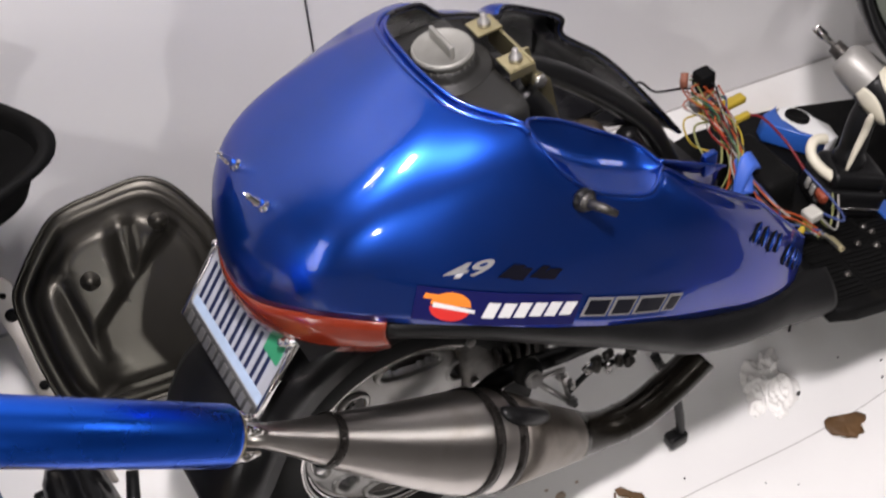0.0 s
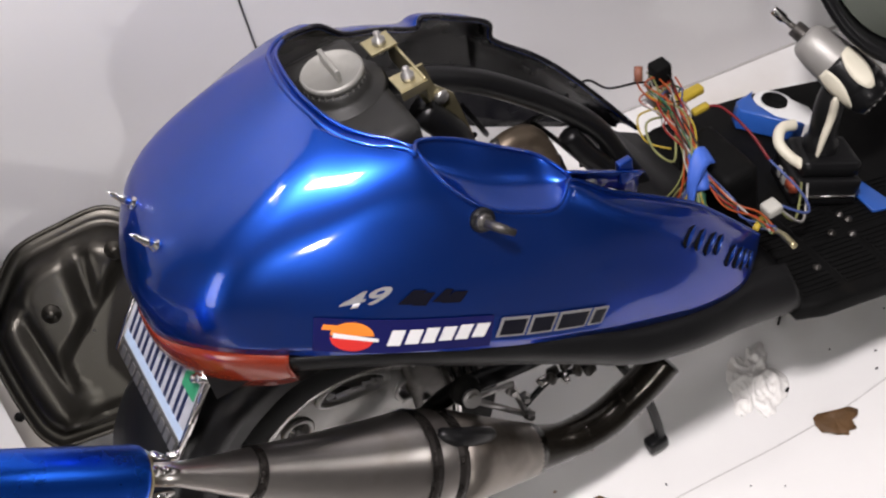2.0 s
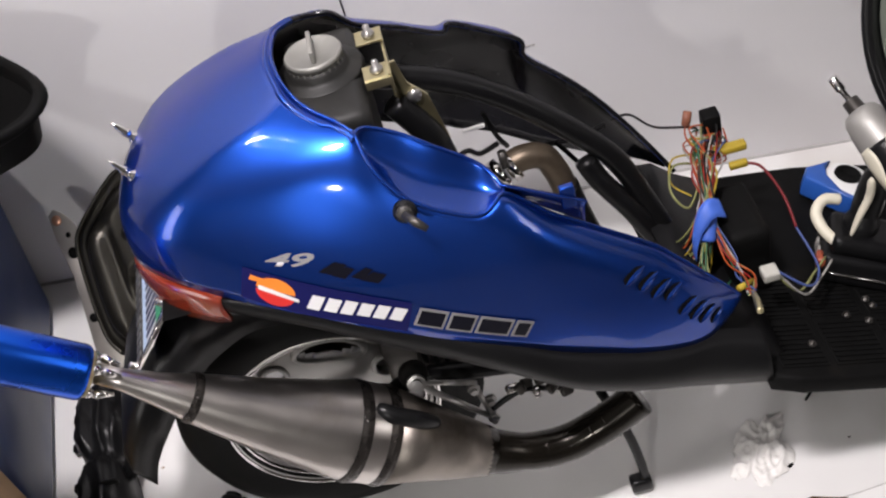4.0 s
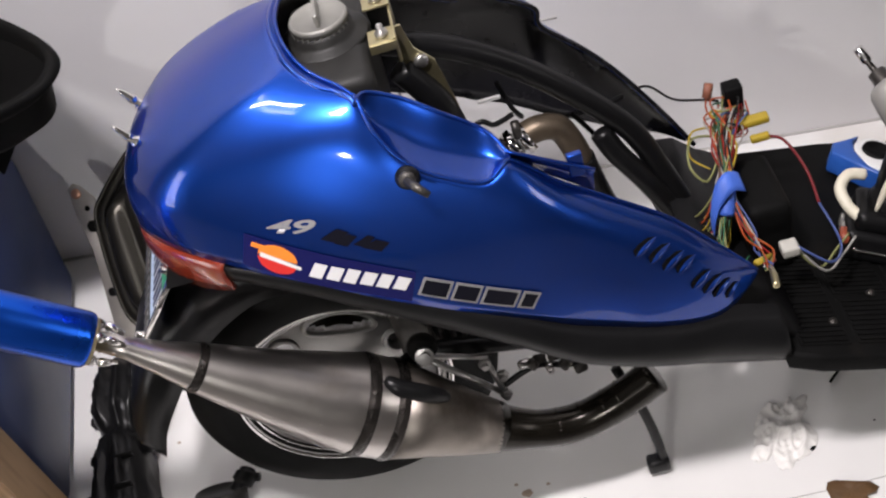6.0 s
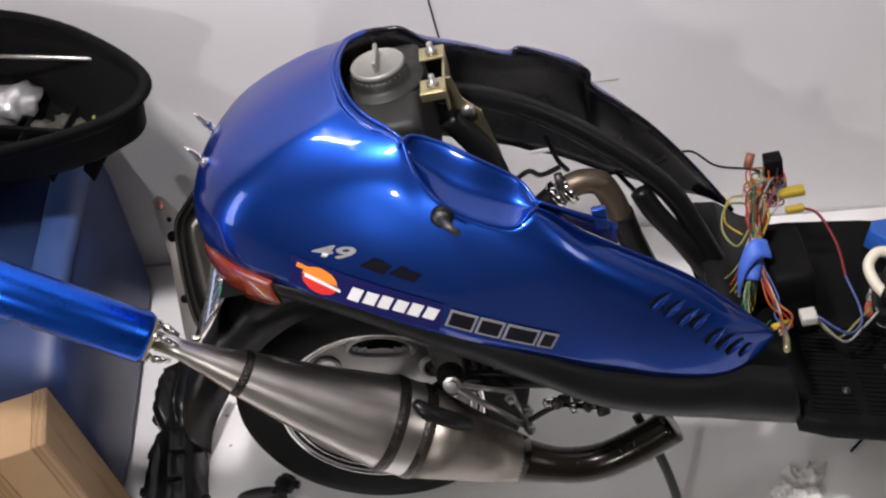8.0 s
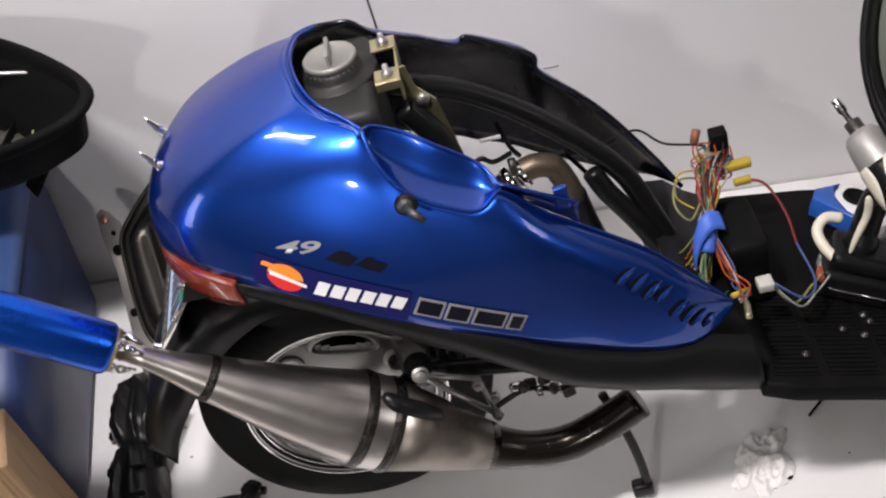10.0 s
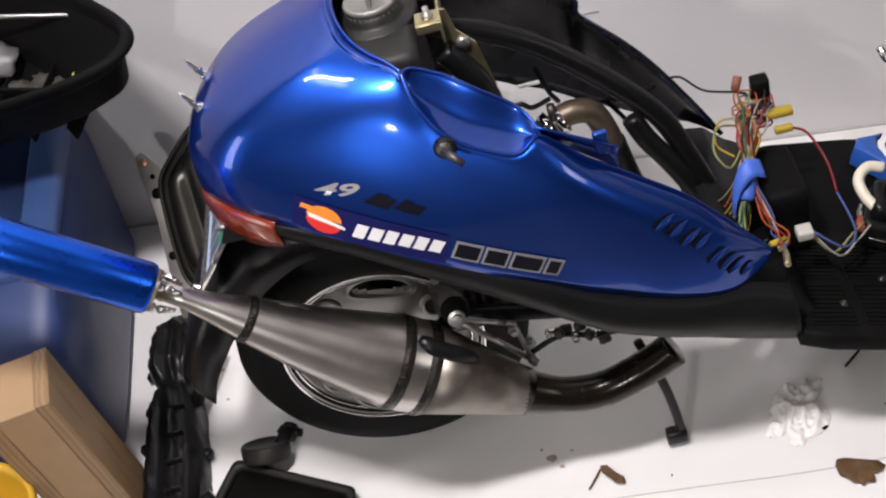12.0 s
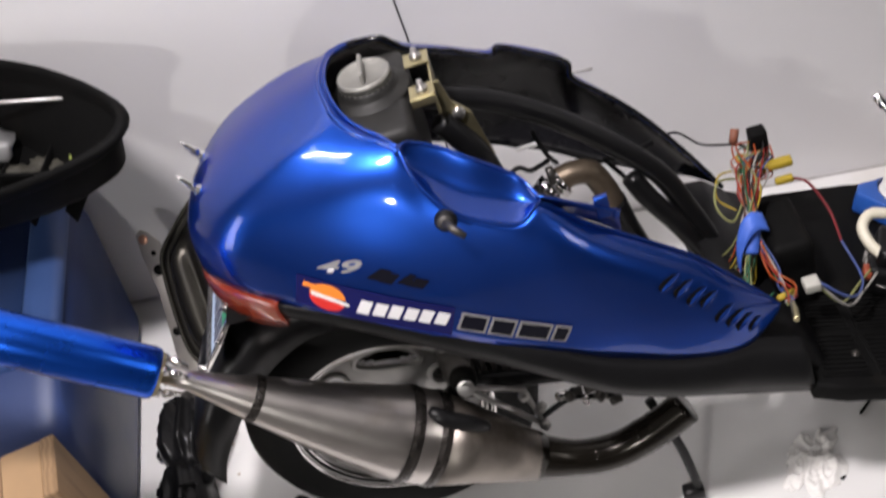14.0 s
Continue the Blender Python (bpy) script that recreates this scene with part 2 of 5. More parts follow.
def spline(pts, n=6):
    """Points of a smooth curve through pts."""
    P = [Vector(p) for p in pts]
    out = []
    for i in range(len(P) - 1):
        a, b, c, d = P[max(i - 1, 0)], P[i], P[i + 1], P[min(i + 2, len(P) - 1)]
        for k in range(n):
            t = k / n
            out.append(0.5 * (2 * b + (c - a) * t + (2 * a - 5 * b + 4 * c - d) * t * t + (3 * b - a - 3 * c + d) * t ** 3))
    out.append(P[-1])
    return out


def grid(rows, close_u=False, close_v=False):
    bm = bmesh.new()
    vs = [[bm.verts.new(p) for p in r] for r in rows]
    nu, nv = len(vs), len(vs[0])
    for i in range(nu if close_u else nu - 1):
        for j in range(nv if close_v else nv - 1):
            a, b, c, d = vs[i][j], vs[(i + 1) % nu][j], vs[(i + 1) % nu][(j + 1) % nv], vs[i][(j + 1) % nv]
            try:
                bm.faces.new((a, b, c, d))
            except ValueError:
                pass
    return bm


def tube(pts, radius, sides=10, caps=True, bm=None):
    """A tube along pts; radius is a number or one number a point."""
    own = bm is None
    bm = bm or bmesh.new()
    P = [Vector(p) for p in pts]
    R = radius if hasattr(radius, "__len__") else [radius] * len(P)
    side = None
    rings = []
    for i, p in enumerate(P):
        d = (P[min(i + 1, len(P) - 1)] - P[max(i - 1, 0)]).normalized()
        if side is None:
            side = d.orthogonal().normalized()
        side = (side - d * side.dot(d)).normalized()
        up = d.cross(side)
        rings.append([bm.verts.new(p + R[i] * (math.cos(a) * side + math.sin(a) * up)) for a in [2 * math.pi * k / sides for k in range(sides)]])
    for a, b in zip(rings, rings[1:]):
        for k in range(sides):
            bm.faces.new((a[k], a[(k + 1) % sides], b[(k + 1) % sides], b[k]))
    if caps:
        bm.faces.new(rings[0][::-1])
        bm.faces.new(rings[-1])
    return bm


def lathe(profile, sides=32, m=None, caps=True):
    """A body turned about z from (radius, height) pairs, then moved by m."""
    bm = bmesh.new()
    rings = [[bm.verts.new((r * math.cos(2 * math.pi * k / sides), r * math.sin(2 * math.pi * k / sides), z)) for k in range(sides)] for r, z in profile]
    for a, b in zip(rings, rings[1:]):
        for k in range(sides):
            bm.faces.new((a[k], a[(k + 1) % sides], b[(k + 1) % sides], b[k]))
    if caps:
        bm.faces.new(rings[0][::-1])
        bm.faces.new(rings[-1])
    if m:
        bm.transform(m)
    return bm


def box(x0, y0, z0, x1, y1, z1, bevel=0.004, seg=2, m=None):
    bm = bmesh.new()
    bmesh.ops.create_cube(bm, size=1.0)
    for v in bm.verts:
        v.co = Vector(((x0 + x1) / 2 + v.co.x * (x1 - x0), (y0 + y1) / 2 + v.co.y * (y1 - y0), (z0 + z1) / 2 + v.co.z * (z1 - z0)))
    if bevel:
        bmesh.ops.bevel(bm, geom=bm.edges[:], offset=bevel, segments=seg, affect="EDGES", profile=0.7)
    if m:
        bm.transform(m)
    return bm


def prism(outline, z0, z1, bevel=0.0, m=None):
    """A slab from a flat outline of (x, y) pairs."""
    bm = bmesh.new()
    f = bm.faces.new([bm.verts.new((x, y, z0)) for x, y in outline])
    ext = bmesh.ops.extrude_face_region(bm, geom=[f])
    for v in ext["geom"]:
        if isinstance(v, bmesh.types.BMVert):
            v.co.z = z1
    bmesh.ops.recalc_face_normals(bm, faces=bm.faces[:])
    if bevel:
        es = [e for e in bm.edges if abs(e.verts[0].co.z - e.verts[1].co.z) < 1e-6]
        bmesh.ops.bevel(bm, geom=es, offset=bevel, segments=2, affect="EDGES", profile=0.6)
    if m:
        bm.transform(m)
    return bm


def frame_of(o, z, x=(1, 0, 0)):
    """A pose at o with its z axis along z and x near x."""
    z = Vector(z).normalized()
    x = Vector(x)
    x = (x - z * x.dot(z)).normalized()
    y = z.cross(x)
    m = Matrix((x, y, z)).transposed().to_4x4()
    m.translation = Vector(o)
    return m


def thicken(ob, t, inner=False, offset=-1):
    s = ob.modifiers.new("thickness", "SOLIDIFY")
    s.thickness, s.offset = t, offset
    if inner:
        s.material_offset = 1
    return ob


# ---- the room ----
def slab(name, a, b, material, label, cat):
    ob = part(name, box(*a, *b, 0.0), material, None, label, smooth=False)
    return tagged(ob, label, cat, kind="structure")


slab("floor", (-3.0, -0.98, -0.12), (3.6, 0.0, 0.0), M_FLOOR, "worn white painted concrete garage floor", "floor")
# Added dark floor out of view, there for what the paint reflects.
slab("floor_2", (-3.0, -4.2, -0.12), (3.6, -0.98, -0.002), M_UNSEEN_FLOOR, "unseen floor near the viewer, darkened to keep reflections dark", "floor")
slab("wall_north", (-3.0, 0.0, -0.12), (3.6, 0.12, 2.6), M_WALL, "off-white painted smooth garage wall", "wall")
# These three walls close the room unseen; their dark colour shapes the light.
slab("wall_south", (-3.0, -4.32, -0.12), (3.6, -4.2, 2.6), M_UNSEEN_WALL, "unseen brownish wall behind the viewer, darkened to cut reflections", "wall")
slab("wall_west", (-3.12, -4.32, -0.12), (-3.0, 0.12, 2.6), M_UNSEEN_WALL, "unseen brownish side wall, darkened to cut reflections", "wall")
slab("wall_east", (3.6, -4.32, -0.12), (3.72, 0.12, 2.6), M_UNSEEN_WALL, "unseen brownish side wall, darkened to cut reflections", "wall")
# Out of view; its dark grey holds down reflections in the cowl.
slab("ceiling", (-3.12, -4.32, 2.6), (3.72, 0.12, 2.72), M_CEIL, "plain unseen grey ceiling, darkened to cut reflections", "ceiling")


def tube_light(x, y, turn):
    t = thing("ceiling_light", "white ceiling fixture with a glowing fluorescent tube", "ceiling light", pose(x, y, 2.53, 0, 0, turn))
    part("housing", box(-0.34, -0.09, 0.03, 0.34, 0.09, 0.07, 0.008), M_WHITEPL, t)
    part("tube", tube([(-0.30, 0, 0.005), (0.30, 0, 0.005)], 0.016, 12), M_GLOW, t, "glowing fluorescent tube")
    return t


for lx, ly, turn in ((-0.75, -0.55, 90), (-0.15, -1.06, 90)):
    tube_light(lx, ly, turn)
# Glowing panels added out of view, only for fill light and reflections.
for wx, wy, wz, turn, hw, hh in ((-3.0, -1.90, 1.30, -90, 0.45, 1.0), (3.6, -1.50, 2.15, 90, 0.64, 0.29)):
    wl = thing("fill_panel", "unseen glowing panel added for fill light", "wall light", pose(wx, wy, wz, 0, 0, turn), "wall lights")
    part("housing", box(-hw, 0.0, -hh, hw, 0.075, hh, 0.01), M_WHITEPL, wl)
    part("diffuser", box(-hw + 0.04, 0.075, -hh + 0.04, hw - 0.04, 0.09, hh - 0.04, 0.005), M_FILLPANEL, wl, "glowing face of an added fill panel")
stand = thing("work_lamp", "black work lamp on a pole stand behind the viewer", "work lamp", pose(-0.43, -2.98, 0.0))
part("pole", tube([(0, 0, 0.0), (0, 0, 1.52)], 0.014, 10), M_BLACK, stand)
part("base", lathe([(0.16, 0.0), (0.16, 0.015), (0.02, 0.03)], 28), M_BLACK, stand)
part("reflector", lathe([(0.02, -0.04), (0.05, -0.03), (0.085, 0.05), (0.082, 0.05), (0.04, -0.02)], 28, frame_of((0, 0.02, 1.52), (0, 1, -0.1)), False), M_ALLOY, stand, "bright lamp reflector")

# seam in the wall and lines in the floor
tagged(part("wall_seam", tube([(-0.088, -0.001, 0.0), (-0.088, -0.001, 1.2), (-0.086, -0.001, 2.6)], 0.0016, 5), M_CABLEGREY), "thin dark vertical cable on the wall", "cable", kind="structure")
tagged(part("wall_mark", box(0.13, -0.0012, 0.331, 0.172, 0.0, 0.3335, 0), M_GROOVE), "faint dark scratch on the wall", "mark", kind="structure")
tagged(part("baseboard", box(-3.0, -0.003, 0.0, 3.6, 0.0, 0.004, 0.001), M_GROOVE), "thin grey sealing line along the foot of the wall", "baseboard", kind="structure")

# ---- the scooter: x ahead, y to its left, z up, from the middle of the rear wheel ----
BIKE = Matrix(((0.99026807, -0.1384107, -0.01454755, -0.170), (0.1391731, 0.98484328, 0.1035112, -0.486),
               (0.0, -0.10452846, 0.9945219, 0.229), (0, 0, 0, 1)))
scooter = thing("scooter", "half-dismantled metallic blue scooter, nose down, no seat or front end", "scooter", BIKE)

# top edge and bottom edge of the cowl, from the tail to the nose
RIGHT = [
    ((0.087, 0.0, 0.523), (-0.138, 0.0, 0.338)), ((0.088, -0.028, 0.520), (-0.130, -0.050, 0.348)),
    ((0.094, -0.053, 0.513), (-0.100, -0.098, 0.357)), ((0.104, -0.072, 0.504), (-0.060, -0.134, 0.355)),
    ((0.118, -0.088, 0.497), (-0.010, -0.160, 0.340)), ((0.136, -0.103, 0.490), (0.050, -0.182, 0.318)),
    ((0.150, -0.117, 0.483), (0.115, -0.196, 0.284)), ((0.149, -0.138, 0.4555), (0.146, -0.202, 0.270)),
    ((0.174, -0.162, 0.429), (0.180, -0.208, 0.254)), ((0.208, -0.174, 0.409), (0.235, -0.213, 0.227)),
    ((0.243, -0.176, 0.390), (0.270, -0.212, 0.205)), ((0.276, -0.162, 0.391), (0.302, -0.210, 0.183)),
    ((0.315, -0.163, 0.352), (0.343, -0.209, 0.163)), ((0.352, -0.161, 0.318), (0.385, -0.208, 0.145)),
    ((0.419, -0.154, 0.255), (0.433, -0.199, 0.124)), ((0.450, -0.151, 0.217), (0.468, -0.188, 0.117)),
    ((0.494, -0.148, 0.158), (0.498, -0.166, 0.117)), ((0.517, -0.148, 0.126), (0.516, -0.150, 0.121))]
LEFT = [
    ((0.092, 0.042, 0.518), (-0.130, 0.050, 0.345)), ((0.102, 0.066, 0.511), (-0.100, 0.098, 0.350)),
    ((0.116, 0.082, 0.505), (-0.060, 0.134, 0.345)), ((0.134, 0.088, 0.500), (-0.010, 0.160, 0.330)),
    ((0.153, 0.087, 0.496), (0.050, 0.182, 0.305)), ((0.176, 0.090, 0.471), (0.100, 0.192, 0.282)),
    ((0.219, 0.106, 0.443), (0.150, 0.200, 0.260)), ((0.266, 0.128, 0.405), (0.235, 0.210, 0.215)),
    ((0.279, 0.132, 0.411), (0.260, 0.210, 0.200)), ((0.318, 0.134, 0.387), (0.300, 0.210, 0.180)),
    ((0.357, 0.138, 0.356), (0.340, 0.205, 0.155)), ((0.360, 0.140, 0.328), (0.360, 0.200, 0.145)),
    ((0.403, 0.130, 0.287), (0.400, 0.195, 0.125)), ((0.440, 0.125, 0.240), (0.450, 0.180, 0.105)),
    ((0.484, 0.112, 0.172), (0.485, 0.165, 0.100)), ((0.515, 0.095, 0.120), (0.517, 0.150, 0.085))]
EDGES = RIGHT[::-1] + LEFT
TOP = spline([a for a, b in EDGES], 6)
# the edge that the flank would have without the hand recess cut into it
WHOLE = {7: (0.160, -0.109, 0.478), 8: (0.185, -0.111, 0.464), 9: (0.216, -0.121, 0.446), 10: (0.250, -0.133, 0.420), 11: (0.277, -0.157, 0.396)}
UNCUT = spline(([WHOLE.get(n, a) for n, (a, b) in enumerate(RIGHT)][::-1]) + [a for a, b in LEFT], 6)
LOW = spline([b for a, b in EDGES], 6)


REAR = spline([(0, 0, 0), (0.42, 0.155, 0), (0.785, 0.385, 0), (0.967, 0.68, 0), (1.0, 1.0, 0)], 4)


def flank(a, b, r):
    """A point of the flat flank: a tight shoulder below the rim, then straight down to the lower edge."""
    side = 1 if b.y > 0 else -1

    def wall(t, z):
        x = a.x + (b.x - a.x) * t
        y = 0.159 + 0.08 * (x - 0.033) + 0.009 * min(1.0, max(0.0, (x - 0.04) / 0.10)) - 0.36 * (z - 0.389)
        return Vector((x, side * max(min(y, abs(b.y) - 0.004), abs(a.y) + 0.004 * t), z))

    c, d = wall(0.10, a.z - 0.012), wall(0.36, a.z - 0.30 * (a.z - b.z))
    if r < 0.45:
        t = r / 0.45
        return a * (1 - t) ** 2 + c * (2 * t * (1 - t)) + d * t * t
    t = (r - 0.45) / 0.55
    return d + (b - d) * t + Vector((0, side * 0.007 * math.sin(math.pi * t), 0))


def section(a, b, r):
    """A point of the cowl between its upper edge a and its lower edge b."""
    # w: the tail, which slopes evenly and then turns down; f: the nose, which tapers
    w = min(1.0, max(0.0, (0.172 - abs(b.y)) / 0.060)) if b.x < 0.1 else 0.0
    w = w * w * (3 - 2 * w)
    f = min(1.0, max(0.0, (b.x - 0.36) / 0.12))
    f = f * f * (3 - 2 * f)
    k = 0.38
    h, g = (1 - k) * r + k * math.sin(r * math.pi / 2), (1 - k) * r + k * (1 - math.cos(r * math.pi / 2))
    bulge = (0.012 if b.y < 0 else -0.012) * min(1.0, (a - b).length / 0.12) * math.sin(math.pi * r ** 0.8)
    nose = Vector((a.x + (b.x - a.x) * h, a.y + (b.y - a.y) * h - bulge, a.z + (b.z - a.z) * g))
    n = min(len(REAR) - 2, int(r * (len(REAR) - 1)))
    e = REAR[n].lerp(REAR[n + 1], r * (len(REAR) - 1) - n)
    tail = Vector((a.x + (b.x - a.x) * e.x, a.y + (b.y - a.y) * e.x, a.z + (b.z - a.z) * e.y))
    return (flank(a, b, r) * (1 - f) + nose * f) * (1 - w) + tail * w


def cowl_rows():
    # where the recess is cut into it, a row begins lower on the whole flank
    starts = []
    for a, u, b in zip(TOP, UNCUT, LOW):
        starts.append(min((k / 400 for k in range(201)), key=lambda q: (section(u, b, q) - a).length) if (a - u).length > 0.0005 else 0.0)
    for step in range(2):
        starts = [s if s == 0.0 else (starts[n - 1] + 2 * s + starts[n + 1]) / 4 for n, s in enumerate(starts)]
    starts = [1.18 * s for s in starts]
    rows = [[section(u, b, s + (1 - s) * i / 16) for i in range(17)] for u, b, s in zip(UNCUT, LOW, starts)]
    # even out the flank between its edges
    for step in range(6):
        old = [[p.copy() for p in r] for r in rows]
        for n in range(1, len(rows) - 1):
            for i in range(1, 16):
                k = 0.5 * min(1.0, i / 3) * min(1.0, (16 - i) / 3)
                rows[n][i] = old[n][i] * (1 - k) + (old[n - 1][i] + old[n + 1][i]) * (k / 2)
    for step in range(24):
        old = [[p.copy() for p in r] for r in rows]
        for n in range(12, 86):
            for i in range(0, 15):
                k = 0.5 * min(1.0, (i + (1.5 if 37 < n < 66 else 0.0)) / 5) * min(1.0, (16 - i) / 4) * min(1.0, (n - 11) / 8, (86 - n) / 10)
                rows[n][i] = old[n][i] * (1 - k) + (old[n - 1][i] + old[n + 1][i]) * (k / 2)
    # the rounded ridge that runs from the shoulder down the corner of the tail
    old = [[p.copy() for p in r] for r in rows]
    for side, c in ((-1, 86.5), (1, len(rows) - 1 - 84.5)):
        for n in range(int(c) - 12, int(c) + 13):
            for i in range(1, 16):
                lift = 0.0055 * math.exp(-((n - c) / 3.6) ** 2) * min(1.0, i / 3) * min(1.0, (16 - i) / 5)
                rows[n][i] = old[n][i] + Vector((-0.50, 0.62 * side, 0.60)) * lift
    return rows


n_mid = 6 * (len(RIGHT) - 1)
ROWS3D = cowl_rows()
EDGE = [r[0] for r in ROWS3D]
bm = grid(ROWS3D)
from mathutils.bvhtree import BVHTree
bm.normal_update()
cowl_tree = BVHTree.FromBMesh(bm)
cowl = part("body_cowl", bm, [M_BLUE, M_BLUE_IN], scooter, "glossy metallic blue rear body cowl")
thicken(cowl, 0.0035, True, -1)
part("cowl_edge", tube(EDGE[:n_mid + 20], 0.0019, 8), M_BLUE, cowl)
part("far_edge", tube(EDGE[n_mid + 16:], 0.0030, 8), M_BLUE_IN, cowl, "black inner edge")
# double ridge round the seat opening
rim_path = TOP[n_mid - 37:n_mid + 25]
part("seat_rim", tube([p + Vector((-0.007, 0, 0)) * (1 if abs(p.y) < 0.1 else 0.4) + Vector((0, 0.006 if p.y > 0.05 else -0.006 if p.y < -0.05 else 0, -0.003)) for p in rim_path], 0.0032, 8), M_BLUE, cowl)


def on_cowl(u, w, lift=0.0012):
    """The place on the right flank at u ahead and w up, lifted off it."""
    hit = cowl_tree.ray_cast(Vector((u, -0.5, w)), Vector((0, 1, 0)))
    p, nrm = hit[0], hit[1]
    if p is None:
        p, nrm, _, _ = cowl_tree.find_nearest(Vector((u, -0.18, w)))
    if nrm.y > 0:
        nrm = -nrm
    return p + nrm * lift, nrm


# hand recess on the right shoulder
OUT = EDGE[36:67][::-1]
INN = spline([(0.148, -0.126, 0.480), (0.159, -0.108, 0.477), (0.190, -0.111, 0.462), (0.222, -0.123, 0.442), (0.262, -0.134, 0.412), (0.279, -0.159, 0.394)], 6)
loop = OUT + INN[::-1]
nrm_t = Vector((0.50, -0.22, 0.84)).normalized()
rows = []
for i, (a, b) in enumerate(zip(OUT, INN)):
    t = i / (len(OUT) - 1)
    deep = 0.014 * max(0.0, math.sin(math.pi * t)) ** 0.34
    floor_q = lambda q: min(1.0, q / 0.58) ** 0.8 * min(1.0, (1 - q) / 0.30) ** 0.65
    rows.append([a + (b - a) * q - nrm_t * deep * floor_q(q) for q in (0, 0.03, 0.08, 0.15, 0.25, 0.36, 0.47, 0.57, 0.66, 0.74, 0.82, 0.89, 0.95, 0.985, 1)])
tray = part("hand_recess", grid(rows), M_BLUE, scooter, "scooped blue hand recess below the seat edge")
part("recess_rim", tube(loop + loop[:1], 0.0022, 8), M_BLUE, tray)
lip_top = spline([(0.277, -0.160, 0.399), (0.318, -0.165, 0.376), (0.358, -0.167, 0.352)], 4)
lip_low = spline([(0.280, -0.157, 0.386), (0.316, -0.158, 0.351), (0.355, -0.156, 0.315)], 4)
lip = grid([[b, b + (a - b) * 0.6 + Vector((0, 0.004, 0)), a, a + Vector((0.002, 0.006, -0.003))] for a, b in zip(lip_top, lip_low)])
thicken(part("front_lip", lip, M_BLUE, scooter, "raised blue lip ahead of the recess"), 0.0025)
part("lip_edge", tube(lip_top, 0.0016, 8), M_BLUE, scooter)

# louvres near the nose
for i, (u, w, half) in enumerate(((0.398, 0.239, 0.0135), (0.412, 0.223, 0.0135), (0.425, 0.206, 0.0135), (0.438, 0.193, 0.0120), (0.452, 0.166, 0.0125), (0.464, 0.151, 0.0125), (0.474, 0.138, 0.0120), (0.486, 0.124, 0.0090))):
    p, nr = on_cowl(u - 0.008, w + 0.015, 0.0006)
    m = frame_of(p, nr, (0.97, 0.0, 0.22))
    # No opening is cut: a dark patch paints in the slot's shade.
    sl = prism([(-half - 0.002, -0.0010), (half, -0.0015), (half + 0.002, 0.0020), (half * 0.6, 0.0062), (-half * 0.5, 0.0072), (-half - 0.001, 0.0050)], -0.001, 0.0005)
    slot = part("slot_shade_patch", sl, M_MATT, cowl, "dark patch in place of a shaded vent slot", smooth=False)
    slot.matrix_local = m
    rows = []
    for k in range(7):
        t = k / 6
        wd = 0.0006 + 0.0035 * math.sin(math.pi * min(1.0, t * 0.92 + 0.06)) ** 0.8
        x = -half - 0.002 + (2 * half + 0.004) * t
        rows.append([(x, -wd * 0.9, 0.0002), (x, -wd * 0.35, 0.0012 + 0.0022 * math.sin(math.pi * t)), (x, wd * 0.4, 0.0010 + 0.0018 * math.sin(math.pi * t)), (x, wd, 0.0001)])
    fob = part("louvre", grid(rows), M_BLUE, cowl)
    fob.matrix_local = m @ Matrix.Translation((0.001, -0.0008, 0)) @ pose(0, 0, 0, 0, 0, 6)

# key switch
p, nr = on_cowl(0.178, 0.411, 0.0)
key = part("key_switch", lathe([(0.016, 0.0), (0.0165, 0.004), (0.014, 0.007), (0.0105, 0.010), (0.009, 0.016)], 20, frame_of(p, nr) @ Matrix.Scale(0.76, 4)), M_BLACK, scooter, "black barrel key switch")
part("key_collar", lathe([(0.0088, 0.0085), (0.0088, 0.0105), (0.0060, 0.0125), (0.001, 0.0126)], 18, frame_of(p, nr)), M_DARKMETAL, key, "dark lock face")
part("key_blade", tube([p + nr * 0.012, p + nr * 0.028 + Vector((0.010, 0, -0.006)), p + nr * 0.034 + Vector((0.020, 0, -0.016))], [0.0050, 0.0046, 0.0034], 8), M_DARKMETAL, key)

# two chrome spikes on the tail
for v in (-0.036, 0.030):
    q = Vector((-0.084, v, 0.438))
    near = cowl_tree.find_nearest(q)
    nr = near[1] if near[1].x < 0 else -near[1]
    part("tail_spike", lathe([(0.0085, 0.0), (0.008, 0.004), (0.005, 0.006), (0.0062, 0.012), (0.0062, 0.017), (0.0045, 0.021), (0.004, 0.030), (0.0005, 0.040)], 14, frame_of(near[0], (-0.50, 0.0, 0.86)) @ Matrix.Scale(0.82, 4)), M_CHROME, scooter, "chrome bullet spike")

# tail lamp band
UPB = spline([(-0.036, -0.152, 0.349), (-0.060, -0.135, 0.353), (-0.100, -0.099, 0.355), (-0.130, -0.050, 0.346), (-0.138, 0.0, 0.336), (-0.130, 0.050, 0.343), (-0.100, 0.099, 0.348), (-0.060, 0.135, 0.343), (-0.036, 0.152, 0.335)], 5)
DNB = spline([(-0.036, -0.152, 0.312), (-0.060, -0.137, 0.307), (-0.101, -0.102, 0.304), (-0.130, -0.051, 0.301), (-0.138, 0.0, 0.297), (-0.130, 0.051, 0.298), (-0.101, 0.102, 0.300), (-0.060, 0.137, 0.300), (-0.036, 0.152, 0.298)], 5)
lens = part("tail_lamp", grid([[a + (b - a) * t + Vector((-0.004, 0, 0)) * math.sin(t * math.pi) for t in (0, 0.25, 0.5, 0.75, 1)] for a, b in zip(UPB, DNB)]), M_LENS, scooter, "orange-red wraparound tail lamp lens")
thicken(lens, 0.006)

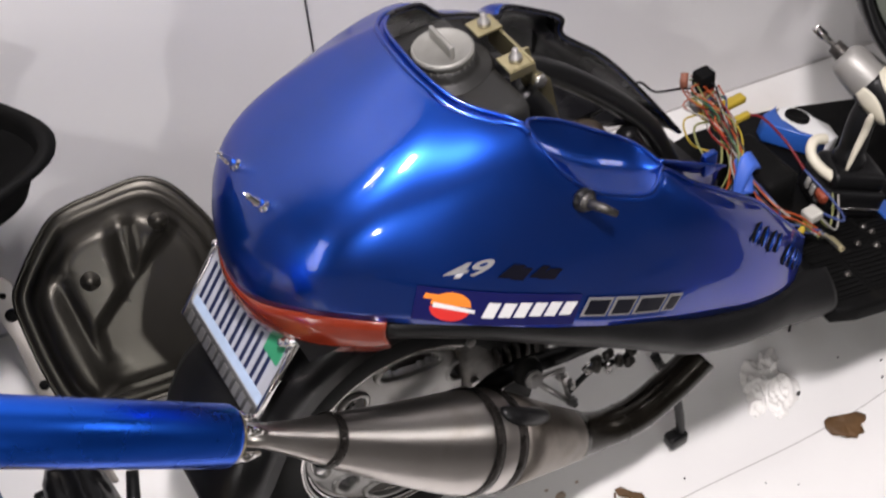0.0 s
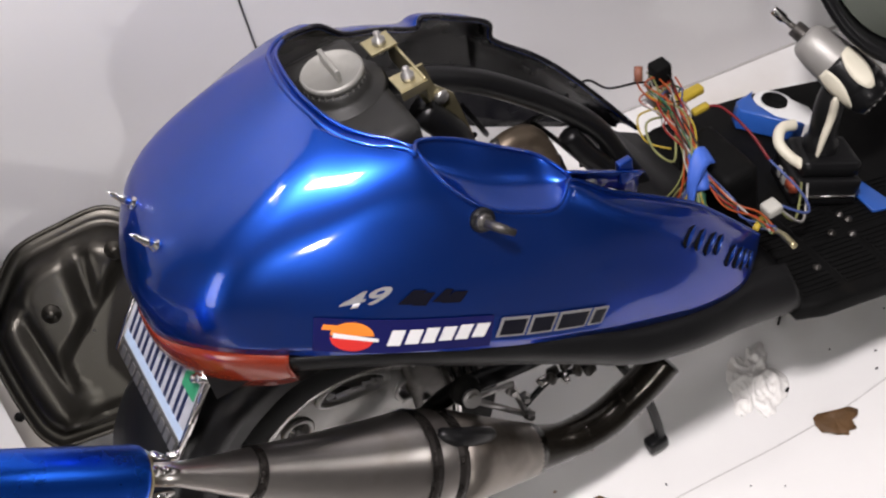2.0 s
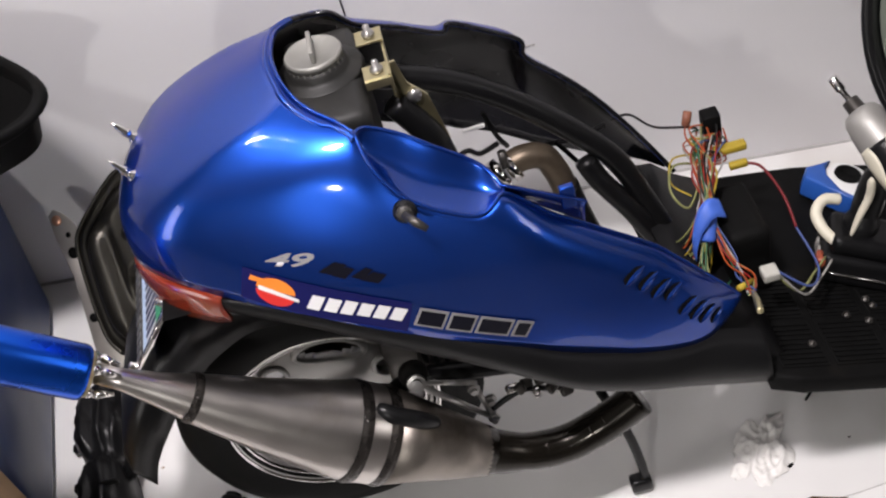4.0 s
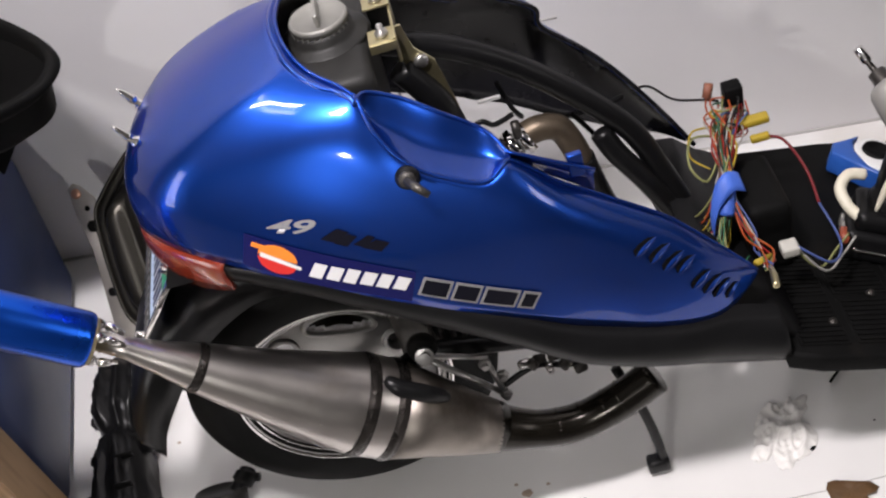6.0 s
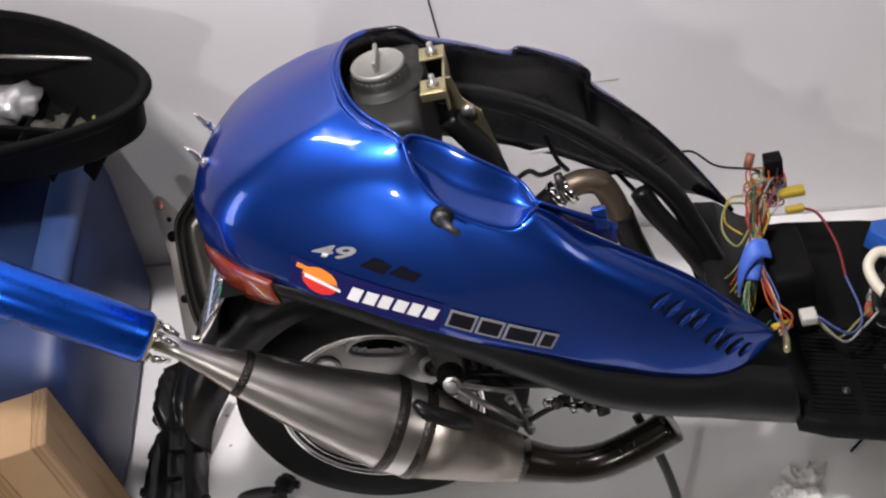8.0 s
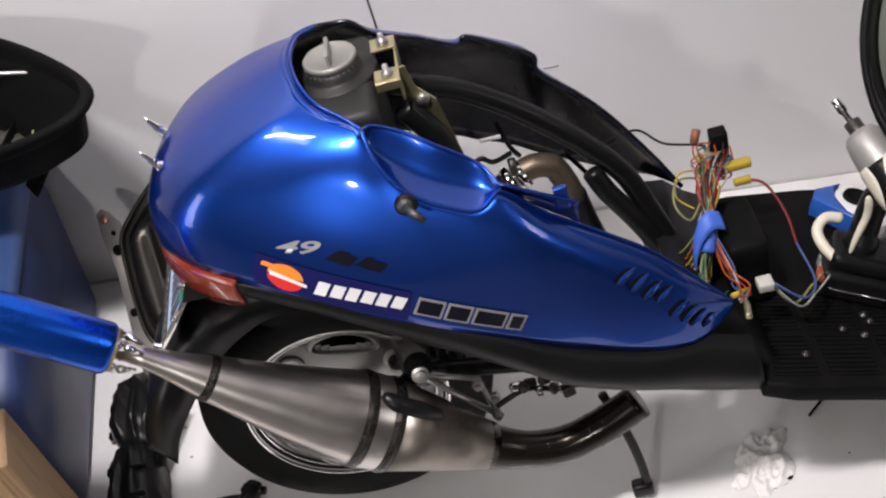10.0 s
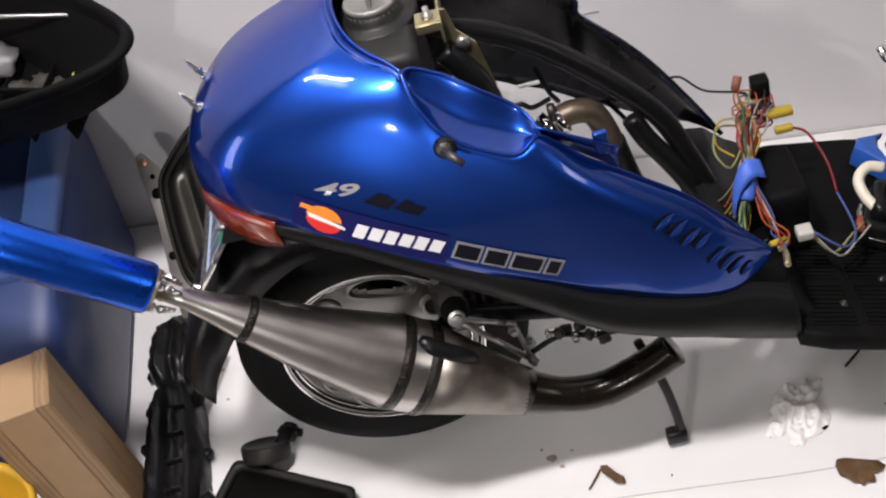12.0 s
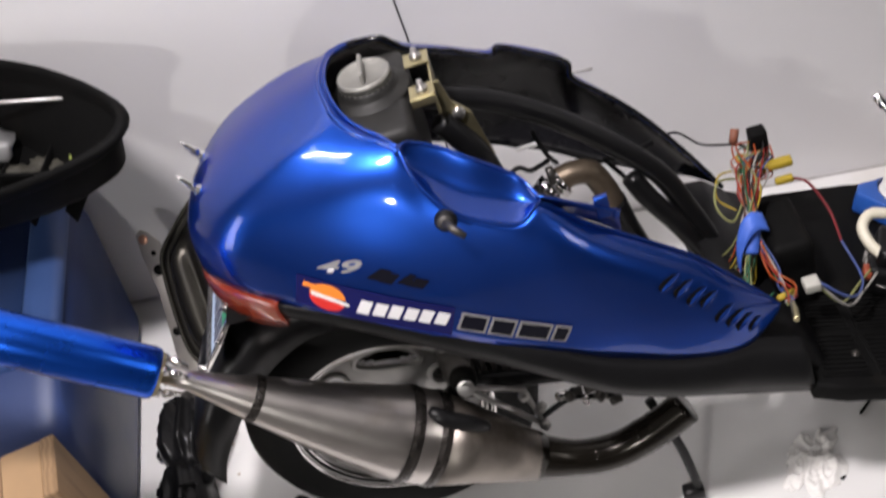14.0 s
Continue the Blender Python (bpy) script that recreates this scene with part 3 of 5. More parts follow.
# lower black skirt, right and left
SK_TOP = spline([(-0.036, -0.147, 0.345), (0.05, -0.177, 0.318), (0.146, -0.197, 0.272), (0.241, -0.209, 0.224), (0.300, -0.205, 0.184), (0.385, -0.203, 0.145), (0.433, -0.194, 0.125), (0.480, -0.180, 0.114), (0.530, -0.176, 0.090)], 6)
SK_LOW = spline([(-0.034, -0.135, 0.312), (0.045, -0.150, 0.272), (0.141, -0.168, 0.210), (0.225, -0.174, 0.150), (0.289, -0.174, 0.095), (0.345, -0.171, 0.060), (0.395, -0.169, 0.037), (0.456, -0.168, 0.012), (0.535, -0.170, -0.012)], 6)


def skirt(sign):
    rows = []
    for a, b in zip(SK_TOP, SK_LOW):
        row = []
        for i in range(9):
            r = i / 8
            q = a + (b - a) * r
            q.y -= (0.014 + 0.016 * min(1.0, max(0.0, (a.x - 0.18) / 0.14))) * math.sin(r ** 0.85 * math.pi) * min(1.0, (a - b).length / 0.08)
            row.append(Vector((q.x, q.y * sign, q.z)))
        rows.append(row)
    return rows


for sgn in (1,):
    ob = part("lower_skirt", grid(skirt(sgn)), M_SKIRT, scooter, "satin black lower skirt panel")
    thicken(ob, 0.003, offset=1 if sgn < 0 else -1)

# black section joining the cowl to the floorboard
rows = []
for u, w0, w1, hw in ((0.46, 0.10, 0.03, 0.165), (0.50, 0.085, 0.022, 0.174), (0.53, 0.050, 0.014, 0.180), (0.56, 0.028, 0.010, 0.182)):
    rows.append([Vector((u, -hw, w1)), Vector((u, -hw, w0 - 0.01)), Vector((u, -hw + 0.012, w0)), Vector((u, 0, w0 + 0.004)), Vector((u, hw - 0.012, w0)), Vector((u, hw, w0 - 0.01)), Vector((u, hw, w1))])
thicken(part("floor_riser", grid(rows), M_SKIRT, scooter), 0.004)

# floorboard, sloping down ahead
FB = frame_of((0.535, -0.015, 0.034), (0.31, 0.0, 0.95), (0.95, 0, -0.31))
fb = part("floorboard", prism([(0.0, -0.190), (0.04, -0.199), (0.26, -0.203), (0.50, -0.180), (0.50, 0.195), (0.26, 0.210), (0.18, 0.207), (0.06, 0.190), (0.0, 0.170)], -0.026, 0.0, 0.006), M_MATT, scooter, "dusty black ribbed plastic floorboard")
fb.matrix_local = FB
for x0, x1 in ((0.012, 0.075), (0.083, 0.155), (0.163, 0.235), (0.243, 0.32)):
    for y0, y1 in ((-0.180, -0.105), (-0.098, -0.025)):
        pad = part("grip_pad", box(x0, y0, 0.0, x1, y1, 0.0020, 0.0010, 1), M_MATT, fb, smooth=False)
        for k in range(9):
            yk = y0 + 0.006 + (y1 - y0 - 0.012) * k / 8
            part("grip_rib", box(x0 + 0.004, yk - 0.0016, 0.0018, x1 - 0.004, yk + 0.0016, 0.0036, 0), M_MATT, pad, smooth=False)
for x, y in ((0.064, -0.145), (0.130, -0.100), (0.155, -0.112), (0.168, -0.074), (0.172, -0.086)):
    part("floor_bolt", lathe([(0.0055, 0.0), (0.0055, 0.002), (0.0032, 0.0025), (0.0032, 0.005), (0.002, 0.0055)], 10, Matrix.Translation((x, y, 0.0025))), M_DARKMETAL, fb, "small dull bolt")

# fuel tank and cap
tank = part("fuel_tank", box(0.090, -0.098, 0.36, 0.172, 0.074, 0.487, 0.020, 4), M_TANKPL, scooter, "dull black plastic fuel tank")
neck_m = Matrix.Translation((0.128, -0.003, 0))
part("filler_neck", lathe([(0.050, 0.484), (0.046, 0.4885), (0.037, 0.490), (0.034, 0.494), (0.033, 0.499), (0.029, 0.503)], 32, neck_m), M_TANKPL, tank)
cap = part("fuel_cap", lathe([(0.0285, 0.497), (0.0300, 0.499), (0.0302, 0.5045), (0.0315, 0.5050), (0.0315, 0.5095), (0.0303, 0.5115), (0.0288, 0.5118), (0.0280, 0.5108), (0.001, 0.5112)], 40, neck_m), M_CAP, scooter, "grey cast fuel filler cap")
part("cap_handle", box(0.1256, -0.0245, 0.510, 0.1304, 0.0185, 0.5245, 0.0018), M_CAP, cap)
for k in range(28):
    a = 2 * math.pi * k / 28
    part("cap_notch", box(-0.0008, -0.0012, 0.4995, 0.0008, 0.0012, 0.5040, 0, 1, neck_m @ pose(0.0303 * math.cos(a), 0.0303 * math.sin(a), 0, 0, 0, math.degrees(a) + 90)), M_CAP, cap, smooth=False)

# seat latch bracket
UW = Matrix(((1, 0, 0, 0), (0, 0, -1, 0), (0, 1, 0, 0), (0, 0, 0, 1)))
brk = part("latch_bracket", prism([(0.196, 0.492), (0.208, 0.492), (0.214, 0.462), (0.232, 0.440), (0.243, 0.375), (0.226, 0.385), (0.208, 0.432), (0.198, 0.452)], 0.030, 0.033, 0.0, UW), M_BRACKET, scooter, "zinc-plated seat latch bracket with two studs", smooth=False)
for v, tz in ((-0.040, 0.0), (0.019, 0.006)):
    part("bracket_tab", prism([(0.173, v - 0.013), (0.202, v - 0.013), (0.202, v + 0.013), (0.173, v + 0.013)], 0.4885 + tz, 0.4915 + tz, 0.001), M_BRACKET, brk, smooth=False)
    part("stud", lathe([(0.007, 0.4915), (0.007, 0.496), (0.0035, 0.497), (0.0035, 0.504), (0.002, 0.505)], 8, Matrix.Translation((0.188, v, tz))), M_ALLOY, brk)
part("bracket_web", box(0.1985, -0.053, 0.462, 0.2015, 0.032, 0.493, 0.001), M_BRACKET, brk)
part("bracket_lip", box(0.173, -0.0545, 0.480, 0.202, -0.0525, 0.4905, 0.0005), M_BRACKET, brk)
part("bracket_bolt", lathe([(0.008, 0.0), (0.008, 0.004), (0.004, 0.005), (0.001, 0.0055)], 8, frame_of((0.218, -0.033, 0.445), (0, -1, 0))), M_ALLOY, brk)

# frame tubes and inside
part("frame_tube", tube(spline([(0.16, 0.06, 0.425), (0.253, 0.066, 0.382), (0.335, 0.068, 0.315), (0.425, 0.064, 0.212), (0.462, 0.052, 0.130), (0.490, 0.03, 0.050)]), 0.0145, 14), M_BLACK, scooter, "black main frame tube")
part("frame_tube", tube(spline([(0.10, -0.075, 0.36), (0.20, -0.10, 0.300), (0.32, -0.11, 0.20), (0.42, -0.09, 0.09), (0.49, -0.03, 0.03)]), 0.014, 12), M_BLACK, scooter)
part("guard_slot", box(0.262, 0.160, 0.226, 0.292, 0.164, 0.231, 0.001), M_WHITEPL, scooter, "pale slot in the inner guard")
part("cable_horn", tube(spline([(0.395, 0.06, 0.215), (0.410, 0.05, 0.180), (0.440, 0.04, 0.130), (0.470, 0.03, 0.070)]), [0.004] + [0.014] * 17 + [0.018], 10), M_BLACK, scooter)
part("latch_post", tube(spline([(0.195, -0.03, 0.44), (0.222, -0.035, 0.39), (0.232, -0.03, 0.34)]), 0.016, 10), M_BLACK, scooter)
part("carburettor_stub", tube(spline([(0.300, 0.064, 0.232), (0.325, 0.066, 0.238), (0.348, 0.066, 0.230), (0.360, 0.064, 0.203), (0.366, 0.063, 0.176)]), 0.0165, 16), M_BRASSTUBE, scooter, "stained brass elbow pipe")
part("coolant_hose", tube(spline([(0.367, 0.063, 0.178), (0.378, 0.062, 0.12), (0.400, 0.06, 0.04), (0.43, 0.05, -0.03)]), 0.0175, 14), M_BLACK, scooter, "black rubber hose")
part("intake_hose", tube(spline([(0.295, 0.062, 0.230), (0.268, 0.058, 0.214), (0.23, 0.05, 0.18), (0.20, 0.04, 0.14)]), 0.017, 14), M_BLACK, scooter, "black rubber hose")
for x, z in ((0.290, 0.228), (0.307, 0.233)):
    part("hose_clamp", tube([(x - 0.005, 0.061, z - 0.003), (x + 0.005, 0.063, z + 0.001)], 0.0195, 18), M_CHROME, scooter, "steel worm-drive hose clamp")
part("clamp_screw", tube([(0.298, 0.048, 0.246), (0.298, 0.052, 0.268)], 0.0055, 8), M_DARKMETAL, scooter)
part("lip_tab", box(0.333, -0.164, 0.345, 0.349, -0.156, 0.374, 0.002), M_BLUE, scooter, "blue tab on the front lip")
for pts in (((0.24, 0.10, 0.235), (0.26, 0.10, 0.245), (0.275, 0.10, 0.235), (0.30, 0.11, 0.235)), ((0.31, 0.10, 0.235), (0.30, 0.09, 0.262), (0.29, 0.11, 0.29)),
            ((0.36, 0.11, 0.21), (0.40, 0.12, 0.20), (0.44, 0.13, 0.20)), ((0.37, 0.10, 0.22), (0.40, 0.09, 0.17), (0.44, 0.08, 0.09), (0.46, 0.06, 0.02))):
    part("cable", tube(spline(pts), 0.0035, 6), M_BLACK, scooter)

# engine, drive and swing arm behind the wheel
part("crankcase", box(-0.06, 0.055, -0.075, 0.20, 0.165, 0.085, 0.045, 4), M_DARKMETAL, scooter, "greasy dark engine casing")
part("swing_arm", tube(spline([(0.0, -0.062, 0.0), (0.06, -0.075, 0.03), (0.12, -0.085, 0.07), (0.20, -0.085, 0.055), (0.28, -0.07, 0.02)]), 0.012, 10), M_BLACK, scooter)
hub = part("pivot_bolt", lathe([(0.018, 0.0), (0.018, 0.012), (0.011, 0.013), (0.011, 0.020), (0.004, 0.0205)], 14, frame_of((0.126, -0.142, 0.128), (0, -1, 0.45)) @ Matrix.Scale(0.62, 4)), M_ALLOY, scooter, "grey pivot bolt and bush", smooth=False)
part("bush", lathe([(0.026, 0.0), (0.030, 0.006), (0.026, 0.020), (0.014, 0.021)], 18, frame_of((0.125, -0.130, 0.131), (0, -1, 0.45)) @ Matrix.Scale(0.62, 4)), M_MATT, scooter)
for a, b, r in (((0.132, -0.146, 0.128), (0.190, -0.108, 0.058), 0.0036), ((0.132, -0.144, 0.116), (0.195, -0.107, -0.012), 0.004), ((0.188, -0.106, 0.055), (0.198, -0.106, -0.012), 0.0036)):
    part("brake_arm", tube([a, b], r, 8), M_ALLOY, scooter, "bright brake lever arm")
for q in ((0.186, -0.108, 0.050), (0.200, -0.108, -0.014), (0.202, -0.100, 0.012)):
    part("lever_bolt", lathe([(0.008, 0.0), (0.008, 0.005), (0.0045, 0.0055), (0.0045, 0.011)], 6, frame_of(q, (0, -1, 0.1))), M_ALLOY, scooter, smooth=False)
rnd = random.Random(4)
for k in range(9):
    q = Vector((0.232 + 0.0095 * k, -0.095 + rnd.uniform(-0.01, 0.01), 0.026 - 0.006 * k + rnd.uniform(-0.008, 0.008)))
    part("cable_clip", box(-0.0085, -0.006, -0.005, 0.0085, 0.006, 0.005, 0.0025, 1, Matrix.Translation(q) @ pose(0, 0, 0, rnd.uniform(0, 90), rnd.uniform(0, 90), 20)), M_CHROME if k % 3 == 0 else M_DARKMETAL, scooter)
part("brake_cable", tube(spline([(0.20, -0.10, -0.01), (0.245, -0.095, 0.005), (0.29, -0.09, -0.015), (0.335, -0.085, -0.005), (0.40, -0.07, 0.03)]), 0.004, 6), M_BLACK, scooter)

block = part("gear_block", box(0.085, -0.045, -0.005, 0.215, 0.060, 0.145, 0.018, 3), M_DARKMETAL, scooter, "greasy dark gearbox block")
for k in range(6):
    part("cooling_fin", box(0.128 + 0.013 * k, -0.062, 0.02, 0.133 + 0.013 * k, -0.040, 0.075, 0.0015, 1), M_DARKMETAL, block)
for u, w in ((0.100, 0.030), (0.100, 0.110), (0.200, 0.120), (0.205, 0.010)):
    part("case_bolt", lathe([(0.0065, 0.0), (0.0065, 0.005), (0.004, 0.0055), (0.001, 0.0056)], 6, frame_of((u, -0.045, w), (0, -1, 0))), M_ALLOY, block, smooth=False)

# rear wheel
wm = frame_of((0, 0, 0), (0, -1, 0), (1, 0, 0))
wheel = part("rear_wheel", lathe([(0.034, -0.04), (0.036, 0.02), (0.030, 0.030), (0.018, 0.034), (0.016, 0.044), (0.001, 0.045)], 28, wm), M_ALLOY, scooter, "small alloy wheel with three swirled spokes")
part("tyre", lathe([(0.128, -0.034), (0.145, -0.045), (0.165, -0.048), (0.190, -0.043), (0.202, -0.028), (0.2065, -0.006), (0.2065, 0.006), (0.202, 0.028), (0.190, 0.043), (0.165, 0.048), (0.145, 0.045), (0.134, 0.040), (0.128, 0.034)], 64, wm, False), M_RUBBER, wheel, "worn black scooter tyre")
part("rim", lathe([(0.143, -0.036), (0.136, -0.040), (0.120, -0.028), (0.118, 0.020), (0.122, 0.030), (0.130, 0.034), (0.136, 0.0415), (0.1425, 0.0415), (0.1435, 0.037)], 64, wm, False), M_ALLOY, wheel, "grey alloy rim")
for rr, zz, tk in ((0.1405, 0.042, 0.0022), (0.131, 0.036, 0.0016), (0.1235, 0.031, 0.0013)):
    part("rim_ring", lathe([(rr - tk, zz), (rr - tk * 0.5, zz + tk), (rr + tk * 0.5, zz + tk), (rr + tk, zz)], 64, wm, False), M_CHROME, wheel, "polished rim ring")
# cast wheel face with four long and four round openings
OPEN = [(0.112, 77 + 90 * k, 0.0185, 0.044) for k in range(4)] + [(0.101, 32 + 90 * k, 0.0165, 0.0175) for k in range(4)]


def opening(n, grow=1.0, z=0.030):
    """The outline of one opening of the wheel's face."""
    r0, a0, dr, da = OPEN[n]
    out = []
    for k in range(28):
        q = 2 * math.pi * k / 28
        r, a = r0 + dr * grow * math.sin(q), math.radians(a0) + da * grow / r0 * math.cos(q)
        out.append(Vector((r * math.cos(a), r * math.sin(a), z)))
    return out


def in_opening(x, y):
    r, a = math.hypot(x, y), math.degrees(math.atan2(y, x))
    return any(((r - r0) / dr) ** 2 + (math.radians((a - a0 + 180) % 360 - 180) * r0 / da) ** 2 < 1 for r0, a0, dr, da in OPEN)


face = bmesh.new()
radii, turns = [0.028 + 0.0965 * k / 22 for k in range(23)], 168
ring_v = [[face.verts.new((r * math.cos(2 * math.pi * k / turns), r * math.sin(2 * math.pi * k / turns), 0.024 + 0.005 * math.sin(math.pi * (r - 0.028) / 0.0965))) for k in range(turns)] for r in radii]
for n in range(22):
    for k in range(turns):
        q = [ring_v[n][k], ring_v[n][(k + 1) % turns], ring_v[n + 1][(k + 1) % turns], ring_v[n + 1][k]]
        if not in_opening(sum(v.co.x for v in q) / 4, sum(v.co.y for v in q) / 4):
            face.faces.new(q)
bmesh.ops.delete(face, geom=[v for v in face.verts if not v.link_faces], context="VERTS")
face.transform(wm)
thicken(part("wheel_face", face, M_WHEEL, wheel, "grey cast wheel face with oval openings"), 0.016, offset=0)
for n in range(len(OPEN)):
    o = opening(n, 1.02, 0.034)
    part("opening_lip", tube([wm @ q for q in o + o[:1]], 0.0044, 10, False), M_WHEEL, wheel, "raised rounded lip")
# mudguard from under the tail back over the wheel
rows = []
for u, w in [(p.x, p.z) for p in spline([(0.06, 0.0, 0.235), (0.0, 0.0, 0.262), (-0.06, 0.0, 0.268), (-0.11, 0.0, 0.246), (-0.145, 0.0, 0.220), (-0.172, 0.0, 0.196), (-0.206, 0.0, 0.160), (-0.236, 0.0, 0.116), (-0.254, 0.0, 0.074)], 4)]:
    wide = 1.0 + 0.25 * min(1.0, max(0.0, (-0.16 - u) / 0.05))
    rows.append([Vector((u + 0.55 * d, v * wide, w - d)) for v, d in ((-0.080, 0.045), (-0.078, 0.012), (-0.060, 0.0), (0.0, -0.004), (0.060, 0.0), (0.078, 0.012), (0.080, 0.045))])
thicken(part("mudguard", grid(rows), M_BLACK, scooter, "black rear mudguard"), 0.003)
part("under_tray", grid([[Vector((u, v, w)) for v in (-0.125, -0.06, 0.0, 0.06, 0.125)] for u, w in ((-0.112, 0.315), (-0.06, 0.315), (0.05, 0.30), (0.13, 0.29))]), M_MATT, scooter, "black underside tray")

# number plate on its chrome frame
pm = Matrix.Identity(4)
a, b, c = Vector((-0.108, -0.086, 0.303)), Vector((-0.112, 0.094, 0.304)), Vector((-0.178, -0.084, 0.215))
pm = frame_of((a + b + c + (b + c - a)) / 4, (b - a).cross(c - a), a - b)
if (pm.to_3x3() @ Vector((0, 0, 1))).x > 0:
    pm = frame_of((a + b + c + (b + c - a)) / 4, -(b - a).cross(c - a), a - b)
plate = part("number_plate", box(-0.089, -0.046, 0, 0.089, 0.046, 0.0016, 0.001, 1), M_PLATE, scooter, "white motorcycle number plate in a chrome frame", smooth=False)
FLIP = 1 if (pm.to_3x3() @ Vector((0, 1, 0))).z > 0 else -1
plate.matrix_local = pm @ Matrix.Translation((0, 0.007 * FLIP, 0))


def plate_bar(name, x0, y0, x1, y1, z, material):
    return part(name, box(x0, min(y0 * FLIP, y1 * FLIP), 0.0016, x1, max(y0 * FLIP, y1 * FLIP), z, 0), material, plate, smooth=False)


for k in range(6):
    plate_bar("plate_bar", -0.080 + k * 0.0265, -0.030, -0.080 + k * 0.0265 + 0.0050, 0.019, 0.0026, M_PLATEBLUE)
    plate_bar("plate_bar", -0.080 + k * 0.0265 + 0.0120, -0.030, -0.080 + k * 0.0265 + 0.0170, 0.019, 0.0026, M_PLATEBLUE)
plate_bar("plate_heading_bar", -0.050, 0.029, 0.040, 0.037, 0.0024, M_RED)
plate_bar("plate_sticker", 0.052, 0.008, 0.082, 0.038, 0.0029, M_GREEN)
plate_bar("plate_base_bar", -0.085, -0.043, 0.085, -0.031, 0.0022, M_PLATEPALE)
for nm, q in (("frame_side", (-0.094, -0.066, -0.088, 0.050)), ("frame_side", (0.088, -0.066, 0.094, 0.050)), ("frame_top", (-0.094, 0.045, 0.094, 0.051)), ("frame_foot", (-0.094, -0.067, 0.094, -0.046))):
    foot_strip = nm == "frame_foot"
    part(nm, box(q[0], min(q[1] * FLIP, q[3] * FLIP), -0.002, q[2], max(q[1] * FLIP, q[3] * FLIP), 0.0024 if foot_strip else 0.005, 0.001, 1), M_FRAMEDARK if foot_strip else M_CHROME, plate, "dark strip with raised chrome marks" if foot_strip else "chrome plate frame")
for k in range(11):
    plate_bar("frame_letter_bar", -0.080 + k * 0.0150, -0.064, -0.080 + k * 0.0150 + 0.009, -0.050, 0.0036, M_ALLOY)
for x, y in ((-0.082, 0.040), (0.082, 0.040), (0.091, 0.048), (0.091, -0.057)):
    part("plate_bolt", lathe([(0.006, 0.0), (0.006, 0.004), (0.0045, 0.005), (0.0045, 0.011), (0.003, 0.012)], 8, Matrix.Translation((x, y * FLIP, 0.003))), M_CHROME, plate)
part("plate_bracket", box(-0.03, -0.04, -0.02, 0.03, 0.04, -0.004, 0.004), M_BLACK, plate)

# exhaust: expansion chamber, header and silencer
EX = [(-0.205, -0.136, 0.281, 0.0115), (-0.180, -0.138, 0.260, 0.0125), (-0.150, -0.140, 0.233, 0.019), (-0.118, -0.141, 0.203, 0.0285), (-0.060, -0.143, 0.152, 0.042), (0.000, -0.144, 0.102, 0.056),
      (0.032, -0.144, 0.078, 0.0615), (0.062, -0.144, 0.056, 0.0605), (0.100, -0.143, 0.026, 0.051), (0.140, -0.142, -0.006, 0.041), (0.180, -0.141, -0.036, 0.031)]
exh = part("exhaust", tube([e[:3] for e in EX], [e[3] for e in EX], 40), M_STEEL, scooter, "raw brushed steel expansion chamber")


def weld(i, j, t, extra):
    a, b = Vector(EX[i][:3]), Vector(EX[j][:3])
    q = a + (b - a) * t
    r = EX[i][3] + (EX[j][3] - EX[i][3]) * t
    d = (b - a).normalized()
    return part("weld_seam", tube([q + d * (-0.0075 + 0.0015 * k) for k in range(11)], [r + 0.0003 + extra * z for z in (0, 0.7, 0.4, 1.0, 1.4, 1.5, 1.4, 1.0, 0.4, 0.7, 0)], 40, False), M_WELD, exh, "dark heat-blued weld seam")


weld(2, 3, 0.95, 0.0009)
weld(5, 6, 0.97, 0.0009)
weld(6, 7, 0.97, 0.0012)
part("reducer_cone", tube([e[:3] for e in EX[7:]], [e[3] + 0.0009 for e in EX[7:]], 40), M_DULLSTEEL, exh, "heat-dulled steel reducing cone")
HD = spline([(0.172, -0.141, -0.030), (0.205, -0.141, -0.050), (0.245, -0.141, -0.064), (0.285, -0.140, -0.066), (0.325, -0.138, -0.054), (0.354, -0.137, -0.040), (0.382, -0.135, -0.024)], 6)
part("header_pipe", tube(HD, [0.0315 - 0.0075 * min(1, i / 9) for i in range(len(HD))], 22), M_HEADER, exh, "dark oily curved header pipe")
for i in (8, 13, 18, 23, 27):
    d = (HD[i + 1] - HD[i]).normalized()
    part("pipe_weld", tube([HD[i] - d * 0.002, HD[i], HD[i] + d * 0.002], [0.0236, 0.0250, 0.0236], 22, False), M_HEADER, exh)
part("chamber_sleeve", tube([(0.150, -0.1415, -0.0135), (0.166, -0.1412, -0.0255), (0.182, -0.141, -0.0365)], [0.0392, 0.0352, 0.0318], 32), M_HEADER, exh, "dark sooty sleeve")
part("heat_shield", tube(spline([(0.074, -0.156, 0.120), (0.090, -0.164, 0.106), (0.116, -0.160, 0.080), (0.136, -0.153, 0.058)]), [0.0045 + 0.0075 * math.sin(math.pi * k / 18) ** 0.6 for k in range(19)], 12), M_BLACK, exh, "black chamber mounting lug")
S0, SD = Vector((-0.213, -0.137, 0.285)), Vector((-0.176, 0.004, 0.149)).normalized()
sil = part("silencer", tube([S0 - SD * 0.002, S0, S0 + SD * 0.004, S0 + SD * 0.340, S0 + SD * 0.344], [0.028, 0.0300, 0.0315, 0.0315, 0.029], 40), M_ANOD, exh, "blue anodised silencer can")
part("end_ring", tube([S0 - SD * 0.006, S0 - SD * 0.001], [0.026, 0.028], 32), M_BRACKET, exh, "worn end ring")
sx = SD.orthogonal().normalized()
